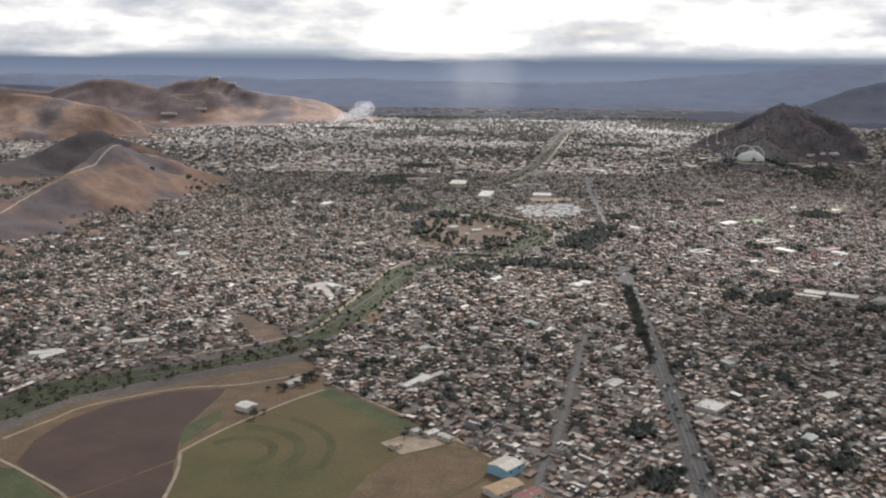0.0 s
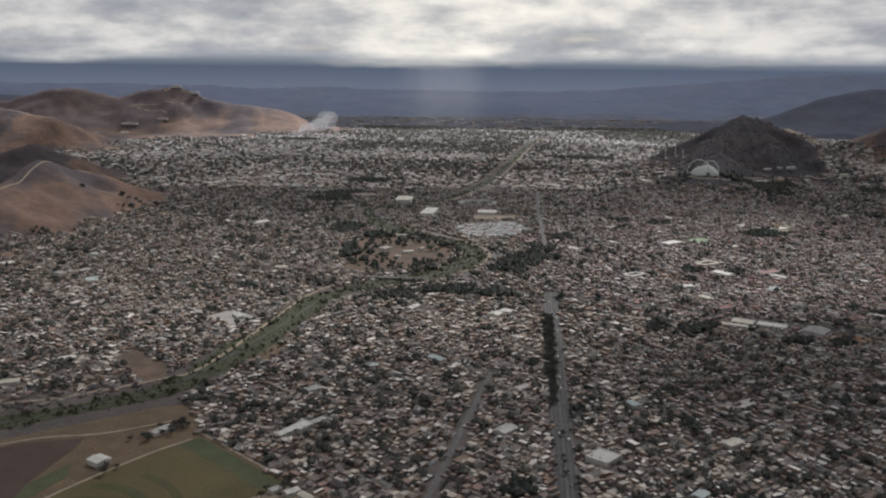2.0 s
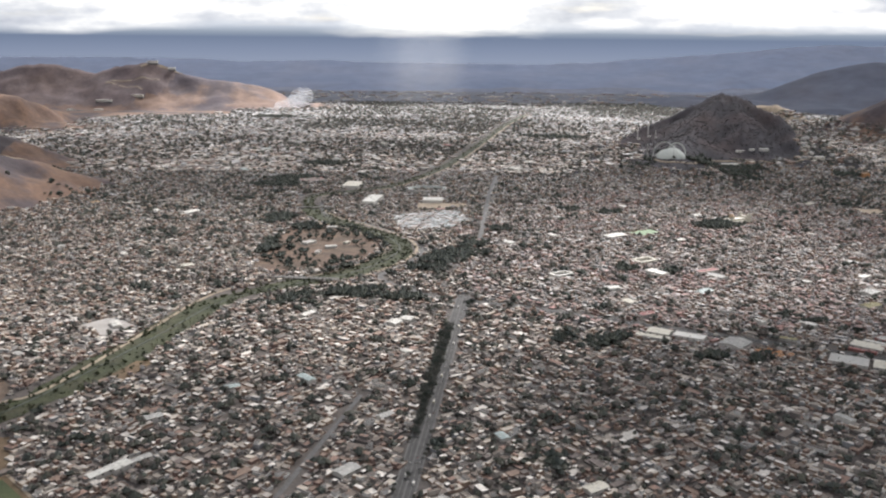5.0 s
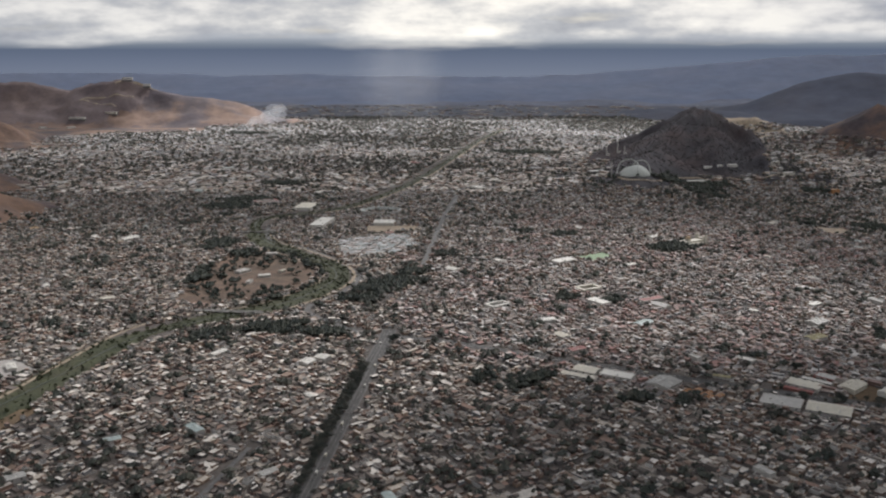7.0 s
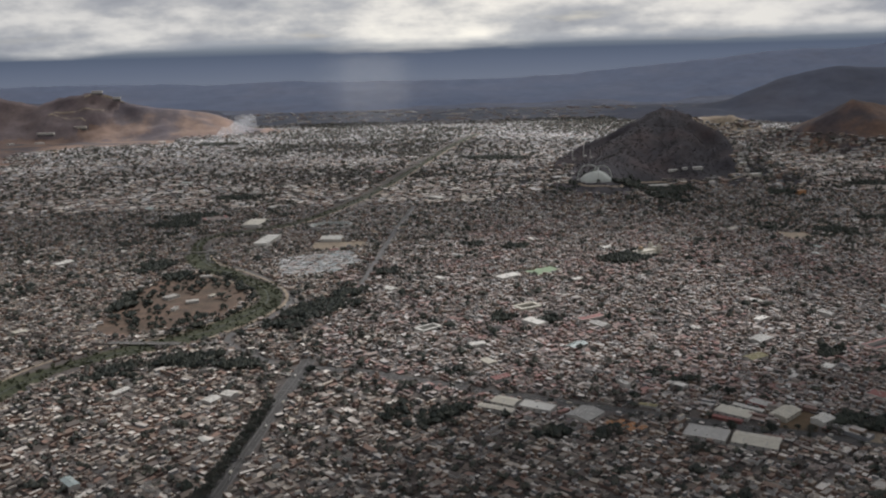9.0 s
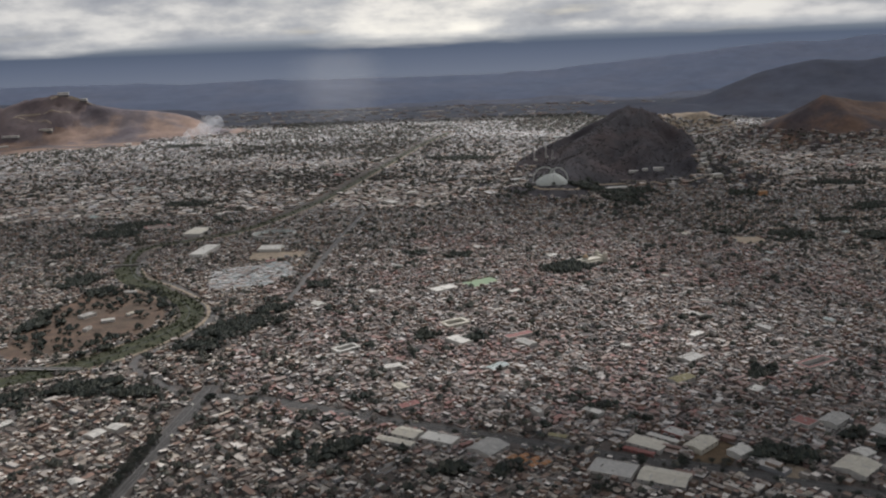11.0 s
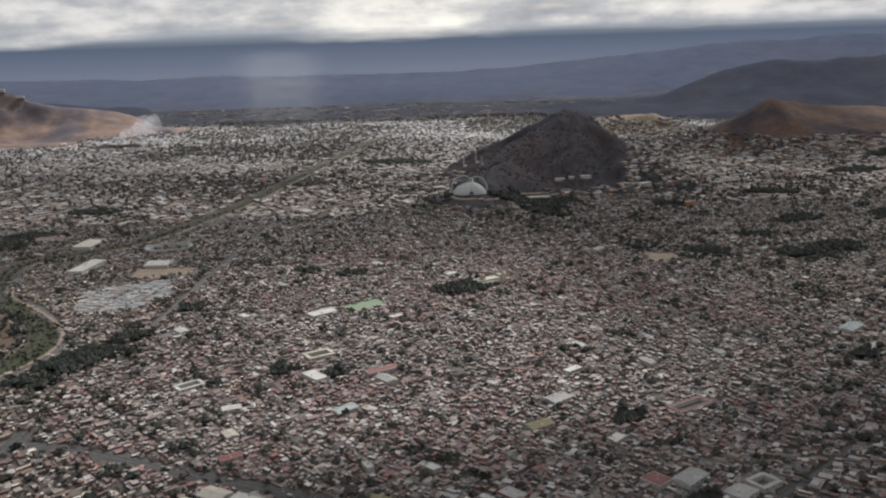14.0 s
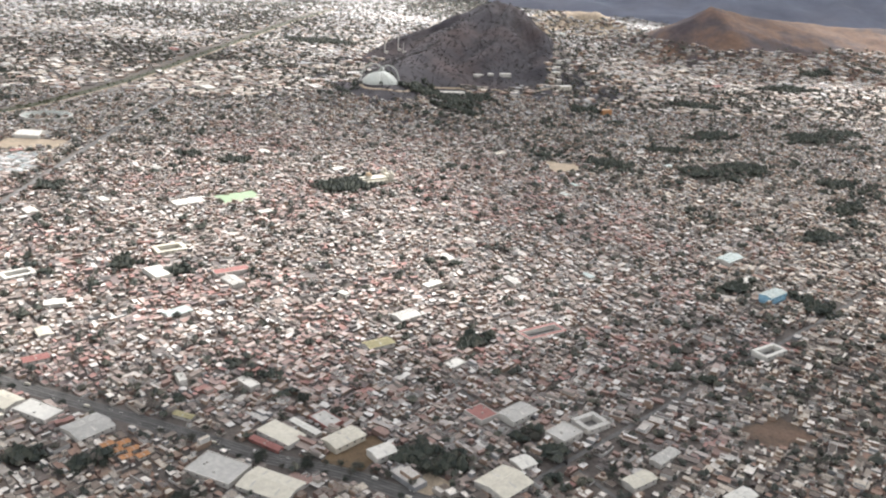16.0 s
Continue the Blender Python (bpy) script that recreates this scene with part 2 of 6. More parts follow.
M = {
    "soil": material("dusty_soil", [(0.062, 0.052, 0.046), (0.092, 0.077, 0.067), (0.135, 0.112, 0.094)], 0.012, 0.35, 0.95, 0.4, big=0.3),
    "roof": material("mixed_roofs", ROOFS, 0.4, 1.3, 0.85, 0.2, random_from="island", big=0.24, stops=ROOF_STOPS),
    "wall": material("mixed_walls", WALLS, 0.4, 1.5, 0.85, 0.2, random_from="island", big=0.12, stops=WALL_STOPS),
    "old_roof": material("old_town_roofs", OLD_ROOFS, 0.4, 1.3, 0.85, 0.2, random_from="island", big=0.24, stops=ROOF_STOPS),
    "rose_roof": material("rose_red_roofs", ROSE_ROOFS, 0.4, 1.3, 0.85, 0.2, random_from="island", big=0.24, stops=ROOF_STOPS),
    "roof_one": material("flat_roof_screed", ROOFS, 0.4, 1.3, 0.85, 0.2, random_from="object", big=0.34, stops=ROOF_STOPS),
    "wall_one": material("painted_render", WALLS, 0.4, 1.5, 0.85, 0.2, random_from="object", big=0.12, stops=WALL_STOPS),
    "leaf": material("dark_foliage", [(0.044, 0.049, 0.039), (0.062, 0.066, 0.050), (0.090, 0.087, 0.064), (0.095, 0.079, 0.066)], 0.5, 1.6, 0.8, 0.5, random_from="island", big=0.3),
    "grove": material("park_foliage", [(0.028, 0.035, 0.028), (0.038, 0.045, 0.033), (0.052, 0.056, 0.040)], 0.5, 1.6, 0.85, 0.4, random_from="island", big=0.3),
    "orange": material("orange_roof", [(0.36, 0.17, 0.07), (0.44, 0.22, 0.10)], 0.2, 2.0, 0.8, 0.2, big=0.15),
    "stall": material("pale_tarpaulins", [(0.25, 0.28, 0.275), (0.34, 0.335, 0.32), (0.20, 0.23, 0.23), (0.15, 0.145, 0.14), (0.42, 0.41, 0.39), (0.27, 0.21, 0.18)], 0.5, 2.0, 0.8, 0.0, random_from="island", big=0.1),
    "brush": material("hillside_brush", [(0.028, 0.028, 0.031), (0.037, 0.034, 0.037), (0.058, 0.045, 0.043)], 0.5, 1.6, 0.85, 0.4, random_from="island", big=0.3),
    # distant roofs: haze is put into the palette as greyer, closer tones
    "far_roof": material("hazed_suburb_roofs", [(0.265, 0.26, 0.255), (0.185, 0.182, 0.182), (0.225, 0.203, 0.186), (0.32, 0.312, 0.305), (0.14, 0.138, 0.141), (0.54, 0.525, 0.495), (0.26, 0.255, 0.248)], 0.5, 2.0, 0.85, 0.0, random_from="island", big=0.12),
    "bark": material("tree_bark", [(0.08, 0.06, 0.045), (0.14, 0.11, 0.085)], 1.0, 6.0, 0.95, 0.5),
    "reed": material("riverbank_scrub", [(0.026, 0.033, 0.012), (0.040, 0.045, 0.017), (0.060, 0.052, 0.026)], 0.05, 0.5, 0.9, 0.6, big=0.42),
    "water": material("muddy_water", [(0.03, 0.036, 0.024), (0.045, 0.048, 0.032)], 0.05, 1.0, 0.55, 0.2),
    "asphalt": material("worn_asphalt", [(0.054, 0.051, 0.048), (0.080, 0.075, 0.070)], 0.08, 1.5, 0.9, 0.2),
    "paving": material("pavement_concrete", [(0.095, 0.09, 0.086), (0.14, 0.134, 0.126)], 0.15, 2.0, 0.9, 0.2),
    "dirt": material("dirt_track", [(0.24, 0.19, 0.135), (0.34, 0.275, 0.20)], 0.06, 1.0, 0.95, 0.3),
    "paint": material("road_paint", [(0.13, 0.128, 0.12), (0.24, 0.235, 0.22)], 0.5, 4.0, 0.8, 0.1),
    "ploughed": material("ploughed_earth", [(0.056, 0.034, 0.027), (0.078, 0.048, 0.037)], 0.02, 0.8, 0.95, 0.5, big=0.15),
    "crop": material("dry_crop", [(0.058, 0.062, 0.020), (0.084, 0.074, 0.026), (0.110, 0.082, 0.034), (0.092, 0.064, 0.034)], 0.012, 0.6, 0.95, 0.4, big=0.15),
    "cropdark": material("darker_crop", [(0.060, 0.061, 0.021), (0.078, 0.070, 0.026)], 0.03, 0.6, 0.95, 0.4, big=0.2),
    # the plain's blue-grey is distance haze painted into the base colour
    "valley": material("hazed_plain", [(0.085, 0.095, 0.12), (0.11, 0.115, 0.135), (0.145, 0.142, 0.15)], 0.006, 0.05, 1.0, 0.0, big=0.2),
    "green": material("green_crop", [(0.050, 0.066, 0.026), (0.080, 0.086, 0.036)], 0.03, 0.7, 0.95, 0.4, big=0.2),
    "straw": material("dry_grass", [(0.078, 0.054, 0.031), (0.135, 0.090, 0.050), (0.100, 0.072, 0.040)], 0.025, 0.6, 0.95, 0.4, big=0.25),
    "hill": material("dry_hillside", [(0.052, 0.040, 0.043), (0.072, 0.051, 0.048), (0.108, 0.067, 0.049), (0.140, 0.083, 0.054), (0.108, 0.066, 0.048)], 0.0105, 0.11, 0.95, 0.3, spread=0.24, big=0.18),
    # dry grass of the far hill, lightened in colour to stand for haze
    "farhill": material("hazed_grass_hillside", [(0.075, 0.060, 0.068), (0.095, 0.073, 0.074), (0.150, 0.101, 0.082), (0.192, 0.126, 0.095)], 0.0062, 0.07, 0.95, 0.2, spread=0.2, big=0.15),
    "darker_slope": material("darker_brown_slope", [(0.040, 0.033, 0.036), (0.052, 0.042, 0.043), (0.070, 0.052, 0.048)], 0.012, 0.14, 0.95, 0.3, big=0.2),
    "dull": material("dull_brown_hillside", [(0.115, 0.090, 0.094), (0.135, 0.102, 0.100), (0.165, 0.118, 0.102)], 0.008, 0.09, 0.95, 0.2, big=0.16),
    "scrub": material("scrub_hillside", [(0.027, 0.026, 0.032), (0.037, 0.033, 0.038), (0.068, 0.047, 0.044)], 0.009, 0.14, 0.95, 0.3, big=0.22),
    # aerial haze is put into the base colours of the ranges and foothills
    "blue": material("hazed_forest_range", [(0.165, 0.202, 0.285), (0.185, 0.215, 0.295), (0.205, 0.225, 0.29)], 0.003, 0.02, 1.0, 0.0, big=0.08),
    "slate": material("hazed_forest_slopes", [(0.075, 0.085, 0.118), (0.092, 0.10, 0.13), (0.115, 0.112, 0.13)], 0.003, 0.02, 1.0, 0.0, big=0.14),
    "foothill": material("hazed_foothills", [(0.15, 0.17, 0.22), (0.18, 0.19, 0.235), (0.21, 0.205, 0.23)], 0.004, 0.03, 1.0, 0.0, big=0.16),
    "isle": material("riverside_waste_ground", [(0.065, 0.052, 0.036), (0.115, 0.078, 0.054), (0.18, 0.110, 0.075)], 0.03, 0.5, 0.95, 0.4, big=0.3),
    "white": material("white_sheet_roof", [(0.55, 0.53, 0.475), (0.65, 0.62, 0.555)], 0.2, 2.0, 0.6, 0.1, big=0.1),
    "membrane": material("white_membrane", [(0.44, 0.46, 0.42), (0.52, 0.53, 0.48)], 0.1, 1.0, 0.6, 0.1, big=0.08),
    "cream": material("cream_sheet_roof", [(0.49, 0.45, 0.365), (0.59, 0.55, 0.45)], 0.2, 2.0, 0.6, 0.1, big=0.12),
    "grey": material("grey_sheet_roof", [(0.35, 0.335, 0.305), (0.45, 0.43, 0.39)], 0.2, 2.0, 0.6, 0.1, big=0.15),
    "teal": material("grey_green_roof", [(0.32, 0.38, 0.36), (0.42, 0.47, 0.44)], 0.2, 2.0, 0.6, 0.1, big=0.12),
    "red": material("red_roof", [(0.22, 0.085, 0.072), (0.29, 0.12, 0.10)], 0.2, 2.0, 0.7, 0.2, big=0.15),
    "tan": material("tan_roof", [(0.36, 0.25, 0.15), (0.46, 0.33, 0.20)], 0.2, 2.0, 0.8, 0.2, big=0.15),
    "olive": material("olive_roof", [(0.26, 0.23, 0.12), (0.33, 0.29, 0.16)], 0.2, 2.0, 0.8, 0.2, big=0.15),
    "bluewall": material("light_blue_paint", [(0.22, 0.42, 0.55), (0.28, 0.48, 0.60)], 0.3, 2.0, 0.7, 0.1, big=0.1),
    "render": material("pale_render", [(0.46, 0.43, 0.38), (0.56, 0.53, 0.48)], 0.3, 2.0, 0.85, 0.2, big=0.15),
    "dark": material("dark_opening", [(0.02, 0.02, 0.022), (0.035, 0.035, 0.04)], 0.5, 3.0, 0.4, 0.0),
    "tank": material("black_plastic_tank", [(0.02, 0.02, 0.02), (0.04, 0.04, 0.04)], 1.0, 4.0, 0.5, 0.0),
    "court": material("green_court", [(0.22, 0.30, 0.19), (0.28, 0.35, 0.22)], 0.1, 1.0, 0.9, 0.1, big=0.12),
    "pitchgrey": material("bare_pitch", [(0.30, 0.28, 0.255), (0.38, 0.35, 0.32)], 0.06, 0.8, 0.95, 0.2, big=0.1),
}


# ---- terrain ----
def value_noise(x, y, seed):
    """Smooth noise in -1..1 on a unit lattice."""
    xi, yi = np.floor(x).astype(np.int64), np.floor(y).astype(np.int64)
    fx, fy = x - xi, y - yi
    fx, fy = fx * fx * (3 - 2 * fx), fy * fy * (3 - 2 * fy)

    def h(a, b):
        v = (a * 374761393 + b * 668265263 + seed * 974634777) & 0x7FFFFFFF
        v = ((v ^ (v >> 13)) * 1274126177) & 0x7FFFFFFF
        return ((v ^ (v >> 16)) & 0xFFFF) / 32767.5 - 1

    return (h(xi, yi) * (1 - fx) + h(xi + 1, yi) * fx) * (1 - fy) + (h(xi, yi + 1) * (1 - fx) + h(xi + 1, yi + 1) * fx) * fy


def fbm(x, y, size, seed, octaves=4):
    total, amp = 0, 1.0
    for k in range(octaves):
        total = total + amp * value_noise(x / size * 2 ** k, y / size * 2 ** k, seed + k)
        amp *= 0.5
    return total


def to_line(x, y, pts):
    """Distance to a polyline, and the third value of its points carried along it."""
    best, val = np.full(np.shape(x), 1e9), np.zeros(np.shape(x))
    for p, q in zip(pts[:-1], pts[1:]):
        dx, dy = q[0] - p[0], q[1] - p[1]
        s = np.clip(((x - p[0]) * dx + (y - p[1]) * dy) / (dx * dx + dy * dy), 0, 1)
        d = np.hypot(x - p[0] - s * dx, y - p[1] - s * dy)
        near = d < best
        best = np.where(near, d, best)
        if len(p) > 2:
            val = np.where(near, p[2] + s * (q[2] - p[2]), val)
    return best, val


def plain(x, y):
    """The valley floor: level, and falling gently far away."""
    return -0.0085 * np.maximum(0, np.asarray(y, float) - 1900)


# ridges: points (x, y, height), half width, roughness
RIDGES = {
    "hill_west": [([(-325, 1400, 4), (-375, 1330, 30), (-405, 1290, 52), (-440, 1245, 72), (-452, 1150, 52), (-474, 1050, 32), (-470, 900, 18), (-450, 740, 5)], 118, 8),
                  ([(-540, 1540, 50), (-585, 1500, 69), (-612, 1450, 52), (-642, 1400, 32), (-700, 1300, 18), (-800, 1200, 20)], 120, 8),
                  ([(-700, 1050, 24), (-600, 900, 16), (-560, 760, 8)], 180, 6)],
    "hill_north_west": [([(-760, 2185, 18), (-805, 2200, 72), (-925, 2200, 94), (-1059, 2200, 108), (-1300, 2250, 128), (-1700, 2250, 150)], 210, 12)],
    "hill_north": [([(-300, 2970, 22), (-365, 2950, 58), (-452, 2950, 76), (-558, 2950, 86), (-663, 2950, 106), (-749, 2950, 138), (-837, 2950, 127), (-910, 2960, 100), (-1047, 2960, 130), (-1153, 2960, 124), (-1262, 2960, 88), (-1600, 3000, 110)], 165, 11)],
    "hill_east": [([(430, 1725, 6), (484, 1758, 22), (583, 1815, 62), (650, 1865, 92), (700, 1895, 106), (738, 1860, 95), (762, 1730, 76), (745, 1630, 54), (722, 1535, 26)], 135, 6),
                  ([(500, 1470, 36), (530, 1540, 46), (600, 1690, 64), (690, 1880, 103)], 150, 5),
                  ([(650, 1520, 24), (670, 1640, 56), (700, 1780, 84), (715, 1880, 104)], 130, 5)],
    "hill_north_east": [([(1020, 2070, 18), (1105, 2095, 72), (1160, 2110, 102), (1250, 2125, 86), (1330, 2140, 78), (1500, 2170, 68), (1800, 2230, 72)], 270, 12), ([(1180, 2090, 86), (1290, 1990, 46), (1370, 1900, 22)], 110, 8)],
    "hill_quarry": [([(840, 2500, 14), (899, 2480, 42), (1026, 2460, 52), (1100, 2440, 20)], 100, 10)],
}


def hill_height(x, y, name):
    top = np.full(np.shape(x), -8.0)
    wx = x + 14 * fbm(x, y, 90, 31, 3)
    wy = y + 14 * fbm(x, y, 90, 47, 3)
    for pts, wide, rough in RIDGES[name]:
        d, z = to_line(wx, wy, pts)
        f = np.clip(1 - d / (wide * 1.15), 0, 1)
        prof = f ** (1.08 if name == "hill_west" else 1.25)
        gully = np.abs(fbm(x, y, wide * 0.55, 11, 4))
        top = np.maximum(top, z * prof - rough * gully * np.minimum(1, 4 * f * (1 - f) + 0.12) + 1.5 * f - 1.5)
    return top + plain(x, y)


def terrain(x, y):
    z = plain(x, y)
    for name in RIDGES:
        z = np.maximum(z, hill_height(x, y, name))
    return z


# ---- mesh helpers ----
def np_mesh(name, verts, faces, mats, index=None, smooth=False):
    """A mesh from arrays of places and of equally long faces."""
    me = bpy.data.meshes.new(name)
    verts, faces = np.asarray(verts, np.float32).reshape(-1, 3), np.asarray(faces, np.int32)
    k = faces.shape[1]
    me.vertices.add(len(verts))
    me.vertices.foreach_set("co", verts.ravel())
    me.loops.add(faces.size)
    me.loops.foreach_set("vertex_index", faces.ravel())
    me.polygons.add(len(faces))
    me.polygons.foreach_set("loop_start", np.arange(0, faces.size, k, dtype=np.int32))
    if index is not None:
        me.polygons.foreach_set("material_index", np.asarray(index, np.int32))
    me.polygons.foreach_set("use_smooth", np.full(len(faces), smooth))
    for m in mats:
        me.materials.append(M[m])
    me.update(calc_edges=True)
    me.validate()
    return me


def part(name, bm, mat, parent=None, label=""):
    me = bpy.data.meshes.new(name)
    bm.to_mesh(me)
    bm.free()
    me.materials.append(M[mat])
    ob = new(name, me)
    ob.parent = parent
    if label:
        tagged(ob, label)
    return ob


def thing(name, label, category, m, group="", kind=""):
    ob = new(name)
    ob.matrix_world = m
    return tagged(ob, label, category, group, kind)


def block(bm, x0, y0, z0, x1, y1, z1, bevel=0.0):
    r = bmesh.ops.create_cube(bm, size=1)
    for v in r["verts"]:
        v.co = Vector(((x0 + x1) / 2 + v.co.x * (x1 - x0), (y0 + y1) / 2 + v.co.y * (y1 - y0), (z0 + z1) / 2 + v.co.z * (z1 - z0)))
    if bevel:
        edges = {e for v in r["verts"] for e in v.link_edges}
        bmesh.ops.bevel(bm, geom=list(edges), offset=bevel, segments=1, affect="EDGES")
    return r["verts"]


def blocks(*boxes):
    bm = bmesh.new()
    for b in boxes:
        block(bm, *b)
    return bm


def smooth_line(pts, step):
    """Points along a Catmull-Rom curve through pts."""
    p = [np.array(q, float) for q in pts]
    p = [2 * p[0] - p[1]] + p + [2 * p[-1] - p[-2]]
    out = []
    for a, b, c, d in zip(p[:-3], p[1:-2], p[2:-1], p[3:]):
        n = max(2, int(np.linalg.norm(c - b) / step))
        for k in range(n):
            t = k / n
            out.append(0.5 * (2 * b + (c - a) * t + (2 * a - 5 * b + 4 * c - d) * t * t + (3 * b - a - 3 * c + d) * t ** 3))
    out.append(p[-2])
    return np.array(out)


def side_of(line):
    g = np.gradient(line, axis=0)
    g /= np.linalg.norm(g, axis=1)[:, None]
    return np.c_[g[:, 1], -g[:, 0]]


def ribbon(name, line, left, right, z, mat, label, category, thick=0.12, kind="structure"):
    """A flat strip with sides along a line, from left to right metres of it."""
    n = side_of(line)
    left, right = np.broadcast_to(left, len(line)), np.broadcast_to(right, len(line))
    a, b = line + n * left[:, None], line + n * right[:, None]
    k = len(line)
    za, zb = terrain(a[:, 0], a[:, 1]) + z, terrain(b[:, 0], b[:, 1]) + z
    v = np.concatenate([np.c_[a, za], np.c_[b, zb], np.c_[a, za - thick - z], np.c_[b, zb - thick - z]])
    i = np.arange(k - 1)
    f = np.concatenate([np.c_[i, i + k, i + k + 1, i + 1], np.c_[i, i + 1, i + 1 + 2 * k, i + 2 * k], np.c_[i + k, i + 3 * k, i + 3 * k + 1, i + k + 1]])
    return tagged(new(name, np_mesh(name, v, f, [mat])), label, category, kind=kind)


def patch(name, outline, z, mat, label, category, kind="structure"):
    """A thin slab of ground with the given outline."""
    bm = bmesh.new()
    vs = [bm.verts.new((x, y, float(plain(x, y)) + z)) for x, y in outline]
    f = bm.faces.new(vs)
    if f.normal.z < 0:
        f.normal_flip()
    bmesh.ops.triangulate(bm, faces=[f])
    r = bmesh.ops.extrude_face_region(bm, geom=bm.faces[:])
    for v in r["geom"]:
        if isinstance(v, bmesh.types.BMVert):
            v.co.z -= z + 0.1
    bmesh.ops.recalc_face_normals(bm, faces=bm.faces[:])
    ob = part(name, bm, mat)
    return tagged(ob, label, category, kind=kind)


# ---- ground, hills, far range ----
def sheet(name, x0, x1, y0, y1, step, height, mat, label, category, smooth=True):
    xs, ys = np.arange(x0, x1 + step, step), np.arange(y0, y1 + step, step)
    gx, gy = np.meshgrid(xs, ys)
    v = np.stack([gx, gy, height(gx, gy)], -1).reshape(-1, 3)
    w, h = len(xs), len(ys)
    i = (np.arange(h - 1)[:, None] * w + np.arange(w - 1)[None]).ravel()
    return tagged(new(name, np_mesh(name, v, np.c_[i, i + 1, i + w + 1, i + w], [mat], smooth=smooth)), label, category, kind="structure")


sheet("ground", -4200, 5400, -600, 5400, 40, plain, "soil", "dusty grey-brown valley floor under the whole town", "ground")
HILL_BOX = {"hill_west": (-1010, -160, 500, 1760, 8, "hill", "bare brown hill with a sharp ridge beside the suburbs"),
            "hill_north_west": (-1990, -480, 1900, 2540, 12, "hill", "dry brown hill with rounded shoulder behind the suburbs"),
            "hill_north": (-1850, -60, 2720, 3230, 11, "farhill", "long bare orange-brown hill at the end of town, painted haze-pale"),
            "hill_east": (240, 980, 1240, 2100, 7, "scrub", "dark scrub-covered hill rising out of the town"),
            "hill_north_east": (740, 2100, 1760, 2480, 10, "hill", "brown hill with houses climbing its foot"),
            "hill_quarry": (680, 1260, 2280, 2660, 9, "dirt", "low ochre mound with bare cut slopes among houses")}
for name, (x0, x1, y0, y1, step, mat, label) in HILL_BOX.items():
    sheet(name, x0, x1, y0, y1, step, lambda x, y, n=name: hill_height(x, y, n), mat, label, "hill")


def recoloured_side(ob, mat, pick_face):
    """Gives the faces of one slope another material."""
    ob.data.materials.append(M[mat])
    for f in ob.data.polygons:
        if pick_face(f.center, f.normal):
            f.material_index = 1


west, north = bpy.data.objects["hill_west"], bpy.data.objects["hill_north"]
# darker brown on the faces round the west hill's back ridge
recoloured_side(west, "darker_slope", lambda c, n: c.y + 12 * noise.noise(c * 0.02) > 1335 and -705 < c.x < -525 and c.z > 9)
recoloured_side(north, "dull", lambda c, n: c.x + 60 * noise.noise(c * 0.012) - 1.1 * (c.z - 60) < -690 and c.z > 4)


def range_height(lines, rough, size, seed):
    def h(x, y):
        top = np.full(np.shape(x), -60.0)
        for pts, wide in lines:
            d, z = to_line(x, y, pts)
            f = np.clip(1 - d / wide, 0, 1)
            top = np.maximum(top, z * f ** 1.1 + np.minimum(1, 3 * f) * rough * fbm(x, y, size, seed, 5) - 14 + 14 * np.minimum(1, 4 * f))
        return top + plain(x, y)
    return h


# far ranges: their blue is the haze of distance, held in the colour
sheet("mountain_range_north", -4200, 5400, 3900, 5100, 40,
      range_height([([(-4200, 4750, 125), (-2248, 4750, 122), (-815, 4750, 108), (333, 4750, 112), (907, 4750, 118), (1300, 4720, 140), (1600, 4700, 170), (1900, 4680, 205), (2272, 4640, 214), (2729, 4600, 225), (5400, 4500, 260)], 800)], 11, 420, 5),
      "blue", "distant forested mountain range in painted haze blue closing the valley", "mountain range")
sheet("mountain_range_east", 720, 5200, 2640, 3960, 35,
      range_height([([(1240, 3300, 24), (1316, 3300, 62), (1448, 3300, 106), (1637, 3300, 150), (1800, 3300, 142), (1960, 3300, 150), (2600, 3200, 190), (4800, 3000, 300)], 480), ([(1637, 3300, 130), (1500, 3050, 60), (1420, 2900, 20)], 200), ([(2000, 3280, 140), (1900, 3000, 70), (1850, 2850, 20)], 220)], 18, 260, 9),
      "slate", "mountain slopes in dark painted haze blue beyond the eastern suburbs", "mountain range")
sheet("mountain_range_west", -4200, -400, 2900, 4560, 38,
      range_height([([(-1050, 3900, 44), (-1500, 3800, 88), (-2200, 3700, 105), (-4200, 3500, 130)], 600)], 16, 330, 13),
      "slate", "mountain slopes in painted haze blue beyond the western hills", "mountain range")
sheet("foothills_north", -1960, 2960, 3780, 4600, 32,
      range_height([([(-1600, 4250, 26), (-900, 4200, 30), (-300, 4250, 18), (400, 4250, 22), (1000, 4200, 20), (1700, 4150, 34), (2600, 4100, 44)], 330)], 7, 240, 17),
      "foothill", "low foothills in painted haze blue-grey before the mountain range", "foothills")

# ---- river, fields, roads ----
RIVER = [(-300, 400), (-234, 455), (-216, 485), (-191, 503), (-163, 519), (-133, 538), (-102, 563), (-86, 594), (-69, 643), (-52, 706), (-33, 785), (0, 830), (36, 858), (62, 878), (92, 922), (110, 975), (100, 1025), (60, 1083), (18, 1132), (-8, 1191), (-22, 1260), (-12, 1300), (29, 1331), (78, 1375), (127, 1489), (175, 1652), (238, 1960), (316, 2374), (397, 2705)]
river_line = smooth_line(RIVER, 9)
half = 12.0 + 3.5 * np.sin(np.arange(len(river_line)) * 0.21) + 1.5 * np.sin(np.arange(len(river_line)) * 0.57)
half = np.where(river_line[:, 1] > 1200, 6.5, half)
half = np.where((river_line[:, 1] > 600) & (river_line[:, 1] < 800), half + 4, half)
